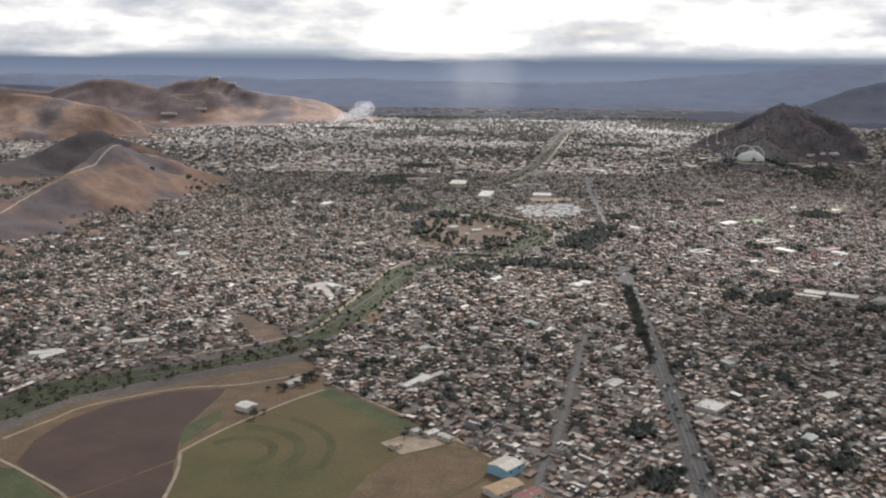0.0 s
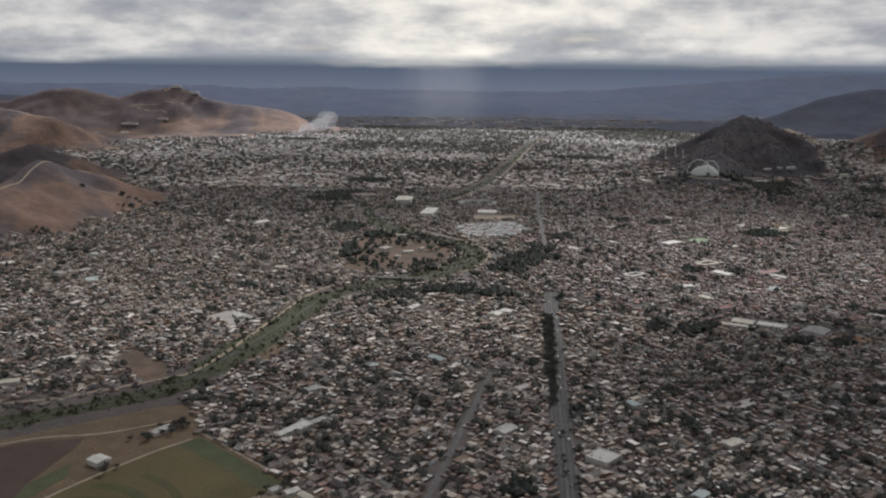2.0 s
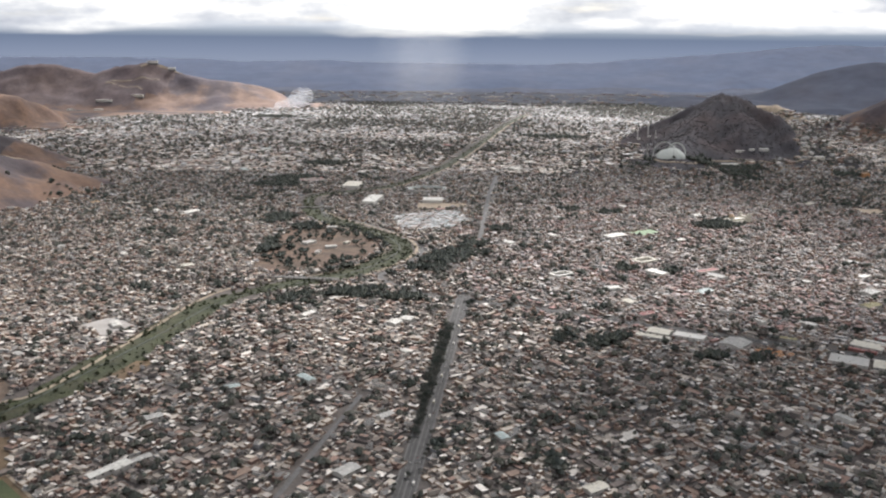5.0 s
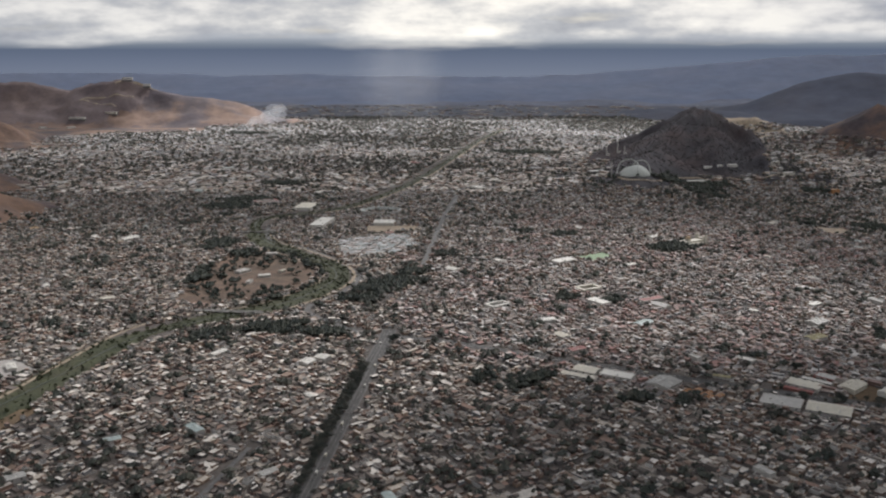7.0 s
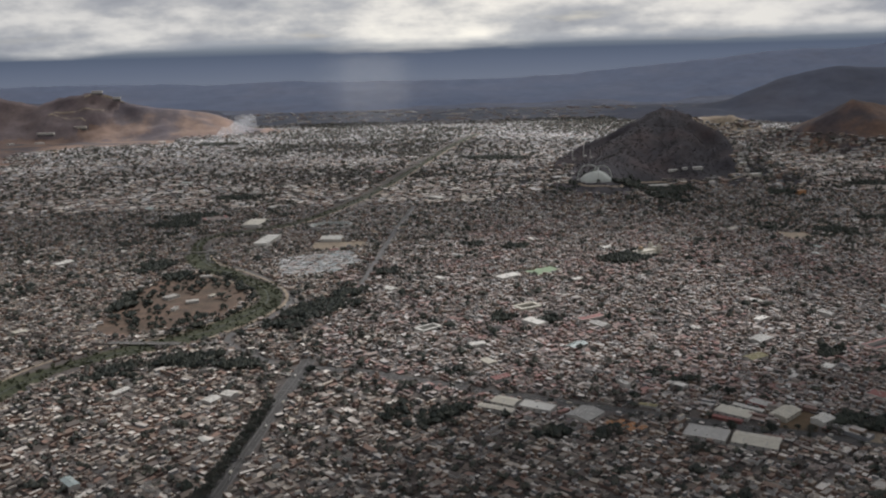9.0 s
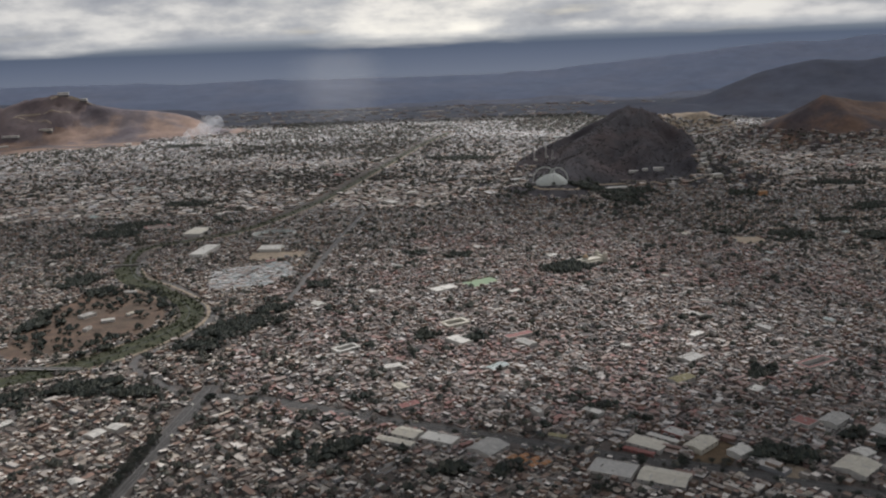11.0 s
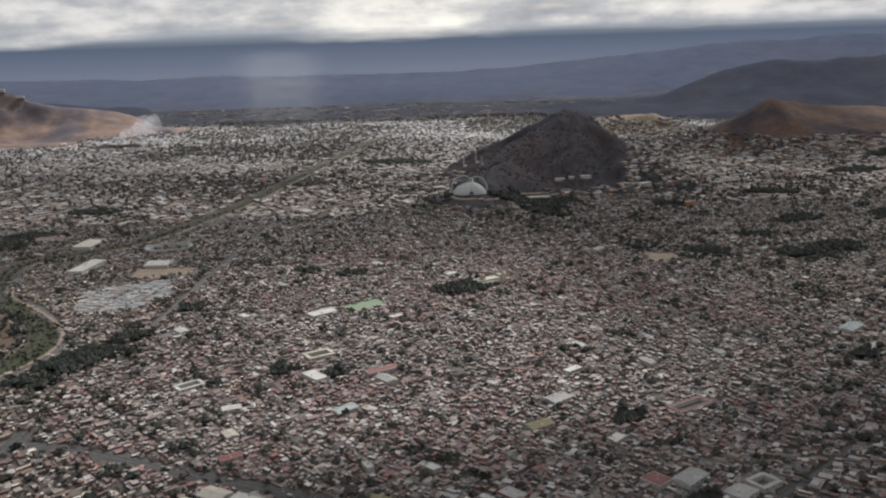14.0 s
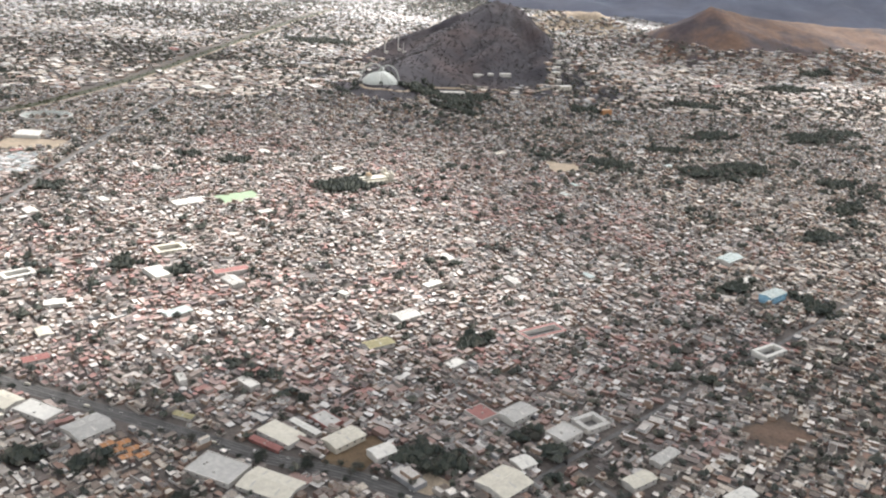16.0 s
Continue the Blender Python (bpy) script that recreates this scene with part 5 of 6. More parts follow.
crowns("garden_trees", on_ground(tx[ok], ty[ok]), 1.4 + 2.4 * rng.random(int(ok.sum())) ** 1.7, 5, "dark green trees scattered between the houses")

gx, gy = [], []
for bx, by, a, b, yaw in GROVES:
    k = int(min(700, 4 * a * b / 5))
    t, r = rng.uniform(0, 6.283, k), np.sqrt(rng.random(k)) * rng.uniform(0.7, 1.6, k)
    r = r * (0.85 + 0.4 * np.sin(3 * t + bx) * np.cos(2 * t + by))
    u, v = a * r * np.cos(t), b * r * np.sin(t)
    c, s = math.cos(radians(yaw)), math.sin(radians(yaw))
    px, py = bx + u * c - v * s, by + u * s + v * c
    clear = fbm(px, py, 0.55 * (a + b) * 0.7, 141, 3) > -0.28 - 0.3 * (r < 0.45)
    gx.append(px[clear]), gy.append(py[clear])
gx, gy = np.concatenate(gx), np.concatenate(gy)
sx, sy = rng.uniform(-400, 1200, 60000), rng.uniform(320, 1500, 60000)
ok = town_edge(sx, sy) & (np.hypot(sx - 32, sy - 990) > 118) & (fbm(sx, sy, 34, 131, 4) > np.where((sx > 640) & (sy > 950), 0.55, 0.78)) & (rng.random(60000) < 0.5)
gx, gy = np.concatenate([gx, sx[ok]]), np.concatenate([gy, sy[ok]])
ix, iy = rng.uniform(-35, 95, 420), rng.uniform(885, 1110, 420)
ok = (np.hypot((ix - 32) / 62, (iy - 995) / 112) < 1) & (np.hypot((ix - 45) / 36, (iy - 985) / 50) > 1 - 0.5 * (rng.random(420) < 0.12))
gx, gy = np.concatenate([gx, ix[ok]]), np.concatenate([gy, iy[ok]])
ok = free(gx, gy, 0.6) | ((np.hypot(gx - 40, gy - 980) < 120) & (to_line(gx, gy, river_line[::2])[0] > 8) & ~in_boxes(gx, gy, HALL_BOXES, 1))
gx, gy = gx[ok], gy[ok]
crowns("grove_trees", on_ground(gx, gy), 1.4 + 3.0 * rng.random(len(gx)) ** 1.6, 6, "dense groves of dark trees in parks and along streets", mat="grove")

far_yards = far_yards[rng.random(len(far_yards)) < 0.85]
fx, fy = far_yards[:, 0], far_yards[:, 1]
crowns("far_trees", on_ground(fx, fy), rng.uniform(2.2, 5.0, len(fx)), 2, "dark trees among the far suburbs")

k = rng.integers(0, len(river_line), 2600)
k = np.where((river_line[k, 1] > 1250) & (rng.random(2600) < 0.75), rng.integers(0, len(river_line) // 2, 2600), k)
w = np.sign(rng.uniform(-1, 1, 2600)) * rng.random(2600) ** 0.6
rp = river_line[k] + side_of(river_line)[k] * (half[k] * w * 1.05)[:, None] + rng.normal(0, 2.5, (2600, 2))
crowns("riverside_bushes", on_ground(rp[:, 0], rp[:, 1]), 0.5 + 1.5 * rng.random(2600) ** 3, 4, "green bushes and reeds filling the riverbed", "bushes", "reed")
hx, hy = rng.uniform(380, 860, 9000), rng.uniform(1420, 2000, 9000)
ok = ~built(hx, hy)
hx, hy = hx[ok], hy[ok]
crowns("hill_scrub", on_ground(hx, hy), rng.uniform(0.6, 1.6, len(hx)), 3, "dark scrub and small trees on the hillside", "bushes", "brush")

# ---- halls ----
def prism(bm, outline, z0, z1):
    """An upright body over an outline."""
    lo = [bm.verts.new((x, y, z0)) for x, y in outline]
    hi = [bm.verts.new((x, y, z1)) for x, y in outline]
    n = len(outline)
    bm.faces.new(hi), bm.faces.new(lo[::-1])
    for k in range(n):
        bm.faces.new((lo[k], lo[(k + 1) % n], hi[(k + 1) % n], hi[k]))


def slab(bm, corners, thick):
    """A sloping slab: four top corners, and its thickness."""
    hi = [bm.verts.new(c) for c in corners]
    lo = [bm.verts.new((c[0], c[1], c[2] - thick)) for c in corners]
    bm.faces.new(hi), bm.faces.new(lo[::-1])
    for k in range(4):
        bm.faces.new((lo[k], lo[(k + 1) % 4], hi[(k + 1) % 4], hi[k]))


def gable_body(bm, a, b, h, rise):
    """Walls with two gable ends, the ridge along x."""
    v = [bm.verts.new(p) for p in ((-a, -b, -0.3), (a, -b, -0.3), (a, b, -0.3), (-a, b, -0.3), (-a, -b, h), (a, -b, h), (a, b, h), (-a, b, h), (-a, 0, h + rise), (a, 0, h + rise))]
    for f in ((0, 1, 5, 4), (2, 3, 7, 6), (1, 2, 6, 9, 5), (3, 0, 4, 8, 7), (3, 2, 1, 0)):
        bm.faces.new([v[k] for k in f])


def ribbed(bm, x0, x1, gap, edges, s):
    """A roof sheet with raised seams, one body: from x0 to x1, between two edges (y, z)."""
    prof, k = [(x0, 0.0)], x0 + gap / 2
    while k < x1 - 0.1:
        prof += [(k - 0.07, 0.0), (k - 0.05, 0.09), (k + 0.05, 0.09), (k + 0.07, 0.0)]
        k += gap
    prof.append((x1, 0.0))
    rows = [[bm.verts.new((x, y, z + dz)) for x, dz in prof] for y, z in edges]
    low = [[bm.verts.new((x, y, z - 0.1)) for x in (x0, x1)] for y, z in edges]
    n = len(prof)
    for i in range(n - 1):
        bm.faces.new((rows[0][i], rows[0][i + 1], rows[1][i + 1], rows[1][i]))
    bm.faces.new(low[0] + low[1][::-1])
    for r, l in zip(rows, low):
        bm.faces.new([l[0], *r, l[1]])
    bm.faces.new((low[0][0], rows[0][0], rows[1][0], low[1][0]))
    bm.faces.new((low[0][1], rows[0][-1], rows[1][-1], low[1][1]))
    bmesh.ops.recalc_face_normals(bm, faces=bm.faces[:])


def hall(name, label, x, y, length, width, yaw, h, roof, wall, style):
    z = float(terrain(np.array(x), np.array(y)))
    a, b = length / 2, width / 2
    turn = yaw
    if b > a and style != "court":
        a, b, turn = b, a, yaw + 90
    t = thing(name, label, {"market_hall": "market hall", "factory_hall": "factory", "sports_hall": "sports hall", "shop_row": "shops", "apartment_block": "apartment block", "row_house": "house"}.get(name, name), pose(x, y, z, 0, 0, turn), "large buildings of the town")
    if style == "gable":
        rise = 0.16 * b
        bm = bmesh.new()
        gable_body(bm, a, b, h, rise)
        part("wall", bm, wall, t)
        for s in (-1, 1):
            bm = bmesh.new()
            e = 0.3
            ribbed(bm, -a - e, a + e, max(1.2, a / 8), [(s * (b + e), h), (0, h + rise + 0.16)], s)
            r = part("roof", bm, roof, t)
            for j in range(max(1, min(3, int(a / 5)))):
                px = -a + (j + 0.5) * 2 * a / max(1, min(3, int(a / 5)))
                bm = bmesh.new()
                y0, y1 = s * b * 0.8, s * b * 0.3
                z0, z1 = h + (rise + 0.16) * 0.2 + 0.13, h + (rise + 0.16) * 0.7 + 0.13
                slab(bm, [(px - 0.3, y0, z0), (px + 0.3, y0, z0), (px + 0.3, y1, z1), (px - 0.3, y1, z1)][::s], 0.06)
                part("skylight", bm, "grey" if roof != "grey" else "white", r, "translucent roof strip")
        part("ridge_cap", blocks((-a - 0.3, -0.14, h + rise + 0.08, a + 0.3, 0.14, h + rise + 0.22)), roof, t)
    elif style == "saw":
        n = max(3, int(2 * a / 5))
        w = 2 * a / n
        part("wall", blocks((-a, -b, -0.3, a, b, h)), wall, t)
        for k in range(n):
            x0 = -a + k * w
            bm = bmesh.new()
            slab(bm, [(x0 + 0.05, -b - 0.2, h + 0.6), (x0 + w, -b - 0.2, h + 0.1), (x0 + w, b + 0.2, h + 0.1), (x0 + 0.05, b + 0.2, h + 0.6)], 0.12)
            part("roof", bm, roof, t)
            part("skylight", blocks((x0 + 0.08, -b + 0.1, h, x0 + 0.2, b - 0.1, h + 0.47)), "grey", t, "grey upright glazing of the saw roof")
    elif style == "court":
        w = min(a, b) * 0.42
        for k, (x0, y0, x1, y1) in enumerate(((-a, -b, a, -b + w), (-a, b - w, a, b), (-a, -b + w, -a + w, b - w), (a - w, -b + w, a, b - w))):
            hh = h * (1.0, 1.06, 0.94, 1.12)[k]
            part("wing", blocks((x0, y0, -0.3, x1, y1, hh)), wall, t)
            part("roof", blocks((x0 + 0.25, y0 + 0.25, hh, x1 - 0.25, y1 - 0.25, hh + 0.1)), roof, t)
        part("courtyard", blocks((-a + w, -b + w, -0.2, a - w, b - w, 0.12)), "paving", t, "paved inner courtyard")
    else:
        bm = bmesh.new()
        r = 0.3
        block(bm, -a, -b, -0.3, a, b, h)
        for x0, y0, x1, y1 in ((-a, -b, a, -b + r), (-a, b - r, a, b), (-a, -b + r, -a + r, b - r), (a - r, -b + r, a, b - r)):
            block(bm, x0, y0, h, x1, y1, h + 0.45)
        part("wall", bm, wall, t)
        part("roof", blocks((-a + r + 0.01, -b + r + 0.01, h + 0.004, a - r - 0.01, b - r - 0.01, h + 0.14)), roof, t)
        rr = random.Random(int(x * 7 + y))
        for k in range(max(2, min(5, int(a * b / 30)))):
            px, py = rr.uniform(-a * 0.7, a * 0.7), rr.uniform(-b * 0.7, b * 0.7)
            part("roof_unit", blocks((px - 0.5, py - 0.35, h + 0.14, px + 0.5, py + 0.35, h + 0.7)), "grey", t, "grey rooftop ventilation box")
    wins = max(2, min(5, int(a / 2.2)))
    if y > 1450:
        wins = 0
    for k in range(wins):
        px = -a + (k + 0.5) * 2 * a / wins
        part("window", blocks((px - 0.5, -b - 0.02, h * 0.5, px + 0.5, -b + 0.06, h * 0.78)), "dark", t)
    part("roller_door", blocks((a - 0.05, -0.9, -0.2, a + 0.04, 0.9, min(h * 0.7, 2.2))), "grey", t)


for h in HALLS:
    hall(*h)

# ---- single houses beside the ring road ----
HOUSE_KINDS = []


def house_kind(k):
    """One house with its parts, built at the origin."""
    rr = random.Random(100 + k)
    a, b, h = rr.uniform(1.3, 2.7), rr.uniform(1.4, 2.9), rr.choice([1.2, 1.4, 2.1, 2.4])
    storeys = "two-storey" if h > 2 else "single-storey"
    tank, hut, pitched = rr.random() < 0.6, rr.random() < 0.5, k % 5 == 4
    label = storeys + " house with " + ("sloping sheet roof" if pitched else "flat concrete roof") + (" and black water tank" if tank and not pitched else " beside a dusty lot")
    t = thing("house", label, "house", pose(0, 0, -400), "houses beside the ring road")
    bm = bmesh.new()
    r = 0.16
    block(bm, -a, -b, -0.4, a, b, h)
    if not pitched:
        for x0, y0, x1, y1 in ((-a, -b, a, -b + r), (-a, b - r, a, b), (-a, -b + r, -a + r, b - r), (a - r, -b + r, a, b - r)):
            block(bm, x0, y0, h, x1, y1, h + 0.3)
    part("wall", bm, "wall_one", t)
    if pitched:
        bm = bmesh.new()
        ribbed(bm, -a - 0.2, a + 0.2, 0.7, [(-b - 0.2, h + 0.1), (b + 0.2, h + 0.7)], 1)
        part("roof", bm, "roof_one", t)
    else:
        part("roof", blocks((-a + r + 0.01, -b + r + 0.01, h + 0.004, a - r - 0.01, b - r - 0.01, h + 0.1)), "roof_one", t)
        if hut:
            part("roof_hut", blocks((-a + 0.3, b - 1.8, h + 0.1, -a + 1.7, b - 0.3, h + 1.0), (-a + 0.2, b - 1.9, h + 1.0, -a + 1.8, b - 0.2, h + 1.08)), "wall_one", t, "small stair hut on the roof")
        if tank:
            bm = bmesh.new()
            bmesh.ops.create_cone(bm, cap_ends=True, segments=10, radius1=0.28, radius2=0.26, depth=0.6, matrix=Matrix.Translation((a - 0.7, -b + 0.8, h + 0.4)))
            bmesh.ops.create_cone(bm, cap_ends=True, segments=10, radius1=0.26, radius2=0.1, depth=0.14, matrix=Matrix.Translation((a - 0.7, -b + 0.8, h + 0.77)))
            part("water_tank", bm, "tank", t, "black plastic water tank")
    part("door", blocks((-0.25, -b - 0.03, -0.2, 0.2, -b + 0.05, 0.85)), "dark", t)
    for lev in range(2 if h > 2 else 1):
        for px in (-a * 0.6, a * 0.6):
            w = part("window", blocks((px - 0.3, -b - 0.02, 0.42 + 1.05 * lev, px + 0.3, -b + 0.05, 0.9 + 1.05 * lev)), "dark", t)
            part("window_sill", blocks((px - 0.34, -b - 0.08, 0.37 + 1.05 * lev, px + 0.34, -b + 0.02, 0.42 + 1.05 * lev)), "paving", w)
    return t, a, b


for k in range(20):
    HOUSE_KINDS.append(house_kind(k))
pick = random.Random(5)
used = set()
for x, y, a, b, yaw in single:
    order = sorted(range(20), key=lambda k: abs(HOUSE_KINDS[k][1] - a) + abs(HOUSE_KINDS[k][2] - b) + pick.random() * 0.9)
    k = order[0]
    m = pose(x, y, float(terrain(np.array(x), np.array(y))), 0, 0, math.degrees(yaw) + pick.choice([0, 180]))
    if k not in used:
        used.add(k)
        HOUSE_KINDS[k][0].matrix_world = m
    else:
        copy_thing(HOUSE_KINDS[k][0], m)
for k in range(20):
    if k not in used:
        for o in (*HOUSE_KINDS[k][0].children_recursive, HOUSE_KINDS[k][0]):
            bpy.data.objects.remove(o)


# ---- single trees ----
def tree_kind(k):
    """A tapered trunk with limbs and a crown of many small leaf clumps."""
    rr = random.Random(40 + k)
    t = thing("tree", "dark green broad-crowned tree", "tree", pose(0, 0, -400), "large trees along streets and lots")
    bm = bmesh.new()
    bmesh.ops.create_cone(bm, cap_ends=True, segments=7, radius1=0.26, radius2=0.12, depth=2.0, matrix=Matrix.Translation((0, 0, 0.7)))
    tips = []
    for j in range(5):
        a, up = j * 1.257 + rr.uniform(-0.3, 0.3), rr.uniform(0.7, 1.2)
        tip = Vector((math.cos(a) * rr.uniform(0.8, 1.4), math.sin(a) * rr.uniform(0.8, 1.4), 1.5 + up))
        foot = Vector((0, 0, 1.5))
        d = tip - foot
        bmesh.ops.create_cone(bm, cap_ends=True, segments=5, radius1=0.1, radius2=0.04, depth=d.length, matrix=Matrix.Translation((tip + foot) / 2) @ d.to_track_quat("Z", "Y").to_matrix().to_4x4())
        tips.append(tip)
    part("trunk", bm, "bark", t)
    vs, fs = [], []
    for j in range(110):
        c = rr.choice(tips + [Vector((0, 0, 2.8))]) + Vector((rr.gauss(0, 0.5), rr.gauss(0, 0.5), rr.gauss(0.1, 0.38)))
        q = Euler((rr.uniform(0, 6), rr.uniform(0, 6), rr.uniform(0, 6))).to_matrix()
        base = len(vs)
        for o in OCTA:
            vs.append(c + q @ (Vector(o) * rr.uniform(0.12, 0.36)))
        fs += [tuple(base + i for i in f) for f in OCTA_F]
    crown = new("crown", np_mesh("crown", vs, fs, ["grove" if k % 5 < 3 else "leaf"]))
    crown.parent = t
    return t


TREE_KINDS = [tree_kind(k) for k in range(5)]
spots = []
for k in range(76):  # the dense row on the avenue's west side
    yy = 545 + (k // 2) * 4.8
    wide = 1.0 if yy > 592 else 0.45
    i = int(np.argmin(np.abs(avenue_line[:, 1] - yy)))
    spots.append((avenue_line[i, 0] - 2.2 - wide * (k % 2) * 3.6 + pick.uniform(-0.8, 0.8), yy + pick.uniform(-1.5, 1.5), pick.uniform(1.2, 1.7) * (0.6 + 0.4 * wide)))
for k in range(52):  # street trees along the ring road
    i = pick.randrange(4, len(highway_line) - 6)
    q = highway_line[i] + side_of(highway_line)[i] * pick.choice([-5.6, -5.2, 5.2, 5.8, 6.5])
    spots.append((q[0], q[1], pick.uniform(0.6, 1.3)))
for k in range(26):  # thinner planting along the rest of it
    yy = 370 + k * 7.0 + pick.uniform(-2, 2)
    i = int(np.argmin(np.abs(avenue_line[:, 1] - yy)))
    spots.append((avenue_line[i, 0] + pick.choice([-5.4, 0.0, 5.4]), yy, pick.uniform(0.6, 1.0)))
for x, y, r, n in ((434, 668, 3, 4), (408, 640, 5, 7), (458, 662, 6, 8), (500, 672, 7, 12), (514, 664, 8, 14), (470, 707, 5, 7), (562, 688, 5, 7), (568, 672, 6, 8), (-82, 500, 6, 9), (-93, 489, 5, 6),
                   (-78, 508, 5, 6), (330, 668, 7, 8), (360, 664, 8, 9), (700, 662, 8, 9), (447, 720, 5, 5), (520, 740, 8, 8), (600, 660, 12, 8), (480, 660, 6, 5), (-98, 452, 5, 3), (-10, 430, 8, 6)):
    for k in range(n):
        spots.append((x + pick.gauss(0, r * 0.6), y + pick.gauss(0, r * 0.6), pick.uniform(0.8, 1.4)))
seen = set()
for j, (x, y, s) in enumerate(spots):
    if not 0.0 < s or in_boxes(np.array([x]), np.array([y]), HALL_BOXES, 0.8)[0]:
        continue
    k = j % 5
    m = pose(x, y, float(terrain(np.array(x), np.array(y))), 0, 0, pick.uniform(0, 360))
    ob = TREE_KINDS[k] if k not in seen else copy_thing(TREE_KINDS[k], m)
    seen.add(k)
    ob.matrix_world = m @ Matrix.Diagonal((s, s, s * pick.uniform(0.85, 1.15), 1))


# ---- landmarks ----
def ring_part(name, profile, a0, a1, n, mat, parent, label=""):
    """A closed profile (r, z) swept round the upright axis from angle a0 to a1."""
    bm = bmesh.new()
    rows = []
    for j in range(n + 1):
        a = radians(a0 + (a1 - a0) * j / n)
        rows.append([bm.verts.new((r * math.cos(a), r * math.sin(a), z)) for r, z in profile])
    k = len(profile)
    for p, q in zip(rows, rows[1:]):
        for e in range(k):
            bm.faces.new((p[e], q[e], q[(e + 1) % k], p[(e + 1) % k]))
    bm.faces.new(rows[0][::-1]), bm.faces.new(rows[-1])
    bmesh.ops.recalc_face_normals(bm, faces=bm.faces[:])
    return part(name, bm, mat, parent, label)


def auditorium(x, y, yaw):
    """An open-air theatre on the hill's foot: a domed membrane roof hung from arches, open to one side."""
    z = float(terrain(np.array(x), np.array(y)))
    t = thing("open_air_theatre", "white domed membrane-roofed open-air theatre on the hill's foot", "theatre", pose(x, y, z - 1, 0, 0, yaw))
    bm = bmesh.new()
    grid = []
    nu, nv = 26, 16
    for i in range(nu + 1):
        a = radians(-158 + 316 * i / nu)
        row = []
        for j in range(nv + 1):
            r = 0.12 + 0.88 * j / nv
            px, py = 24 * r * math.cos(a), 17 * r * math.sin(a)
            h = 13.0 * max(0.0, 1 - r ** 2.2) ** 0.7 + 0.5 * math.cos(a * 8) * r
            row.append((px, py, h - 2.4 * math.exp(-((px + 4) / 9) ** 2) * (1 if py > -4 else 0.5) - 3.5 * j / nv))
        grid.append(row)
    for lift in (0.0, -0.35):
        vs = [[bm.verts.new((p[0], p[1], p[2] + lift)) for p in row] for row in grid]
        for i in range(nu):
            for j in range(nv):
                bm.faces.new((vs[i][j], vs[i][j + 1], vs[i + 1][j + 1], vs[i + 1][j]))
    bmesh.ops.recalc_face_normals(bm, faces=bm.faces[:])
    part("roof_membrane", bm, "membrane", t, "stretched white membrane roof")

    def tube(name, pts, r, mat):
        bm = bmesh.new()
        rings = []
        for k, p in enumerate(pts):
            d = (Vector(pts[min(k + 1, len(pts) - 1)]) - Vector(pts[max(k - 1, 0)])).normalized()
            s = d.cross(Vector((0.13, 0.97, 0.2))).normalized()
            u = s.cross(d)
            rings.append([bm.verts.new(Vector(p) + r * (s * math.cos(1.0472 * q) + u * math.sin(1.0472 * q))) for q in range(6)])
        for p, q in zip(rings, rings[1:]):
            for k in range(6):
                bm.faces.new((p[k], p[(k + 1) % 6], q[(k + 1) % 6], q[k]))
        bm.faces.new(rings[0]), bm.faces.new(rings[-1][::-1])
        bmesh.ops.recalc_face_normals(bm, faces=bm.faces[:])
        part(name, bm, mat, t)

    for x0, x1, y0, top in ((-25, 9, 3, 19.5), (-4, 24, 6, 18.0)):
        tube("arch", [((x0 + x1) / 2 - (x1 - x0) / 2 * math.cos(radians(a)), y0, -4 + (top + 4) * math.sin(radians(a)) ** 0.8) for a in range(0, 181, 9)], 0.75, "membrane")
    tube("rib", [(5, -17.5 * math.cos(radians(a)), -2.5 + 17.6 * math.sin(radians(a)) ** 0.72) for a in range(0, 106, 7)], 0.6, "membrane")
    part("stage", blocks((-27, -9, -9, -14, 9, -1.4)), "paving", t)
    part("seating_bank", blocks((-13.9, -10, -9, 18, 10, 0.6)), "grey", t)
    for s in (-1, 1):
        part("mast", blocks((-33.3, s * 14 - 0.3, -9, -32.7, s * 14 + 0.3, 16)), "grey", t)


auditorium(500, 1474, -10)


def cathedral(x, y, yaw):
    t = thing("cathedral", "pale stone cathedral with two towers beside the park", "church", pose(x, y, 0, 0, 0, yaw))
    part("nave", blocks((-5, -13, -0.3, 5, 13, 6)), "cream", t)
    part("aisle", blocks((-8, -12, -0.3, -5.003, 12, 4)), "cream", t)
    part("aisle", blocks((5.003, -12, -0.3, 8, 12, 4)), "cream", t)
    for s in (-1, 1):
        tower = part("tower", blocks((s * 6.5 - 2, -17, -0.3, s * 6.5 + 2, -13.004, 9.5), (s * 6.5 - 2.2, -17.2, 9.5, s * 6.5 + 2.2, -12.8, 9.9)), "cream", t)
        bm = bmesh.new()
        bmesh.ops.create_uvsphere(bm, u_segments=12, v_segments=8, radius=1.8, matrix=Matrix.Translation((s * 6.5, -15, 10.2)))
        part("tower_dome", bm, "cream", tower)
        part("belfry_opening", blocks((s * 6.5 - 0.6, -17.05, 7, s * 6.5 + 0.6, -16.6, 8.8)), "dark", tower)
    part("facade", blocks((-4.45, -16, -0.3, 4.45, -13.004, 8)), "cream", t)
    bm = bmesh.new()
    bmesh.ops.create_cone(bm, cap_ends=True, segments=16, radius1=3.2, radius2=3.2, depth=2.2, matrix=Matrix.Translation((0, 5, 7)))
    part("drum", bm, "cream", t)
    bm = bmesh.new()
    bmesh.ops.create_uvsphere(bm, u_segments=16, v_segments=10, radius=3.1, matrix=Matrix.Translation((0, 5, 8)))
    part("dome", bm, "tan", t)


cathedral(490, 1124, 118)


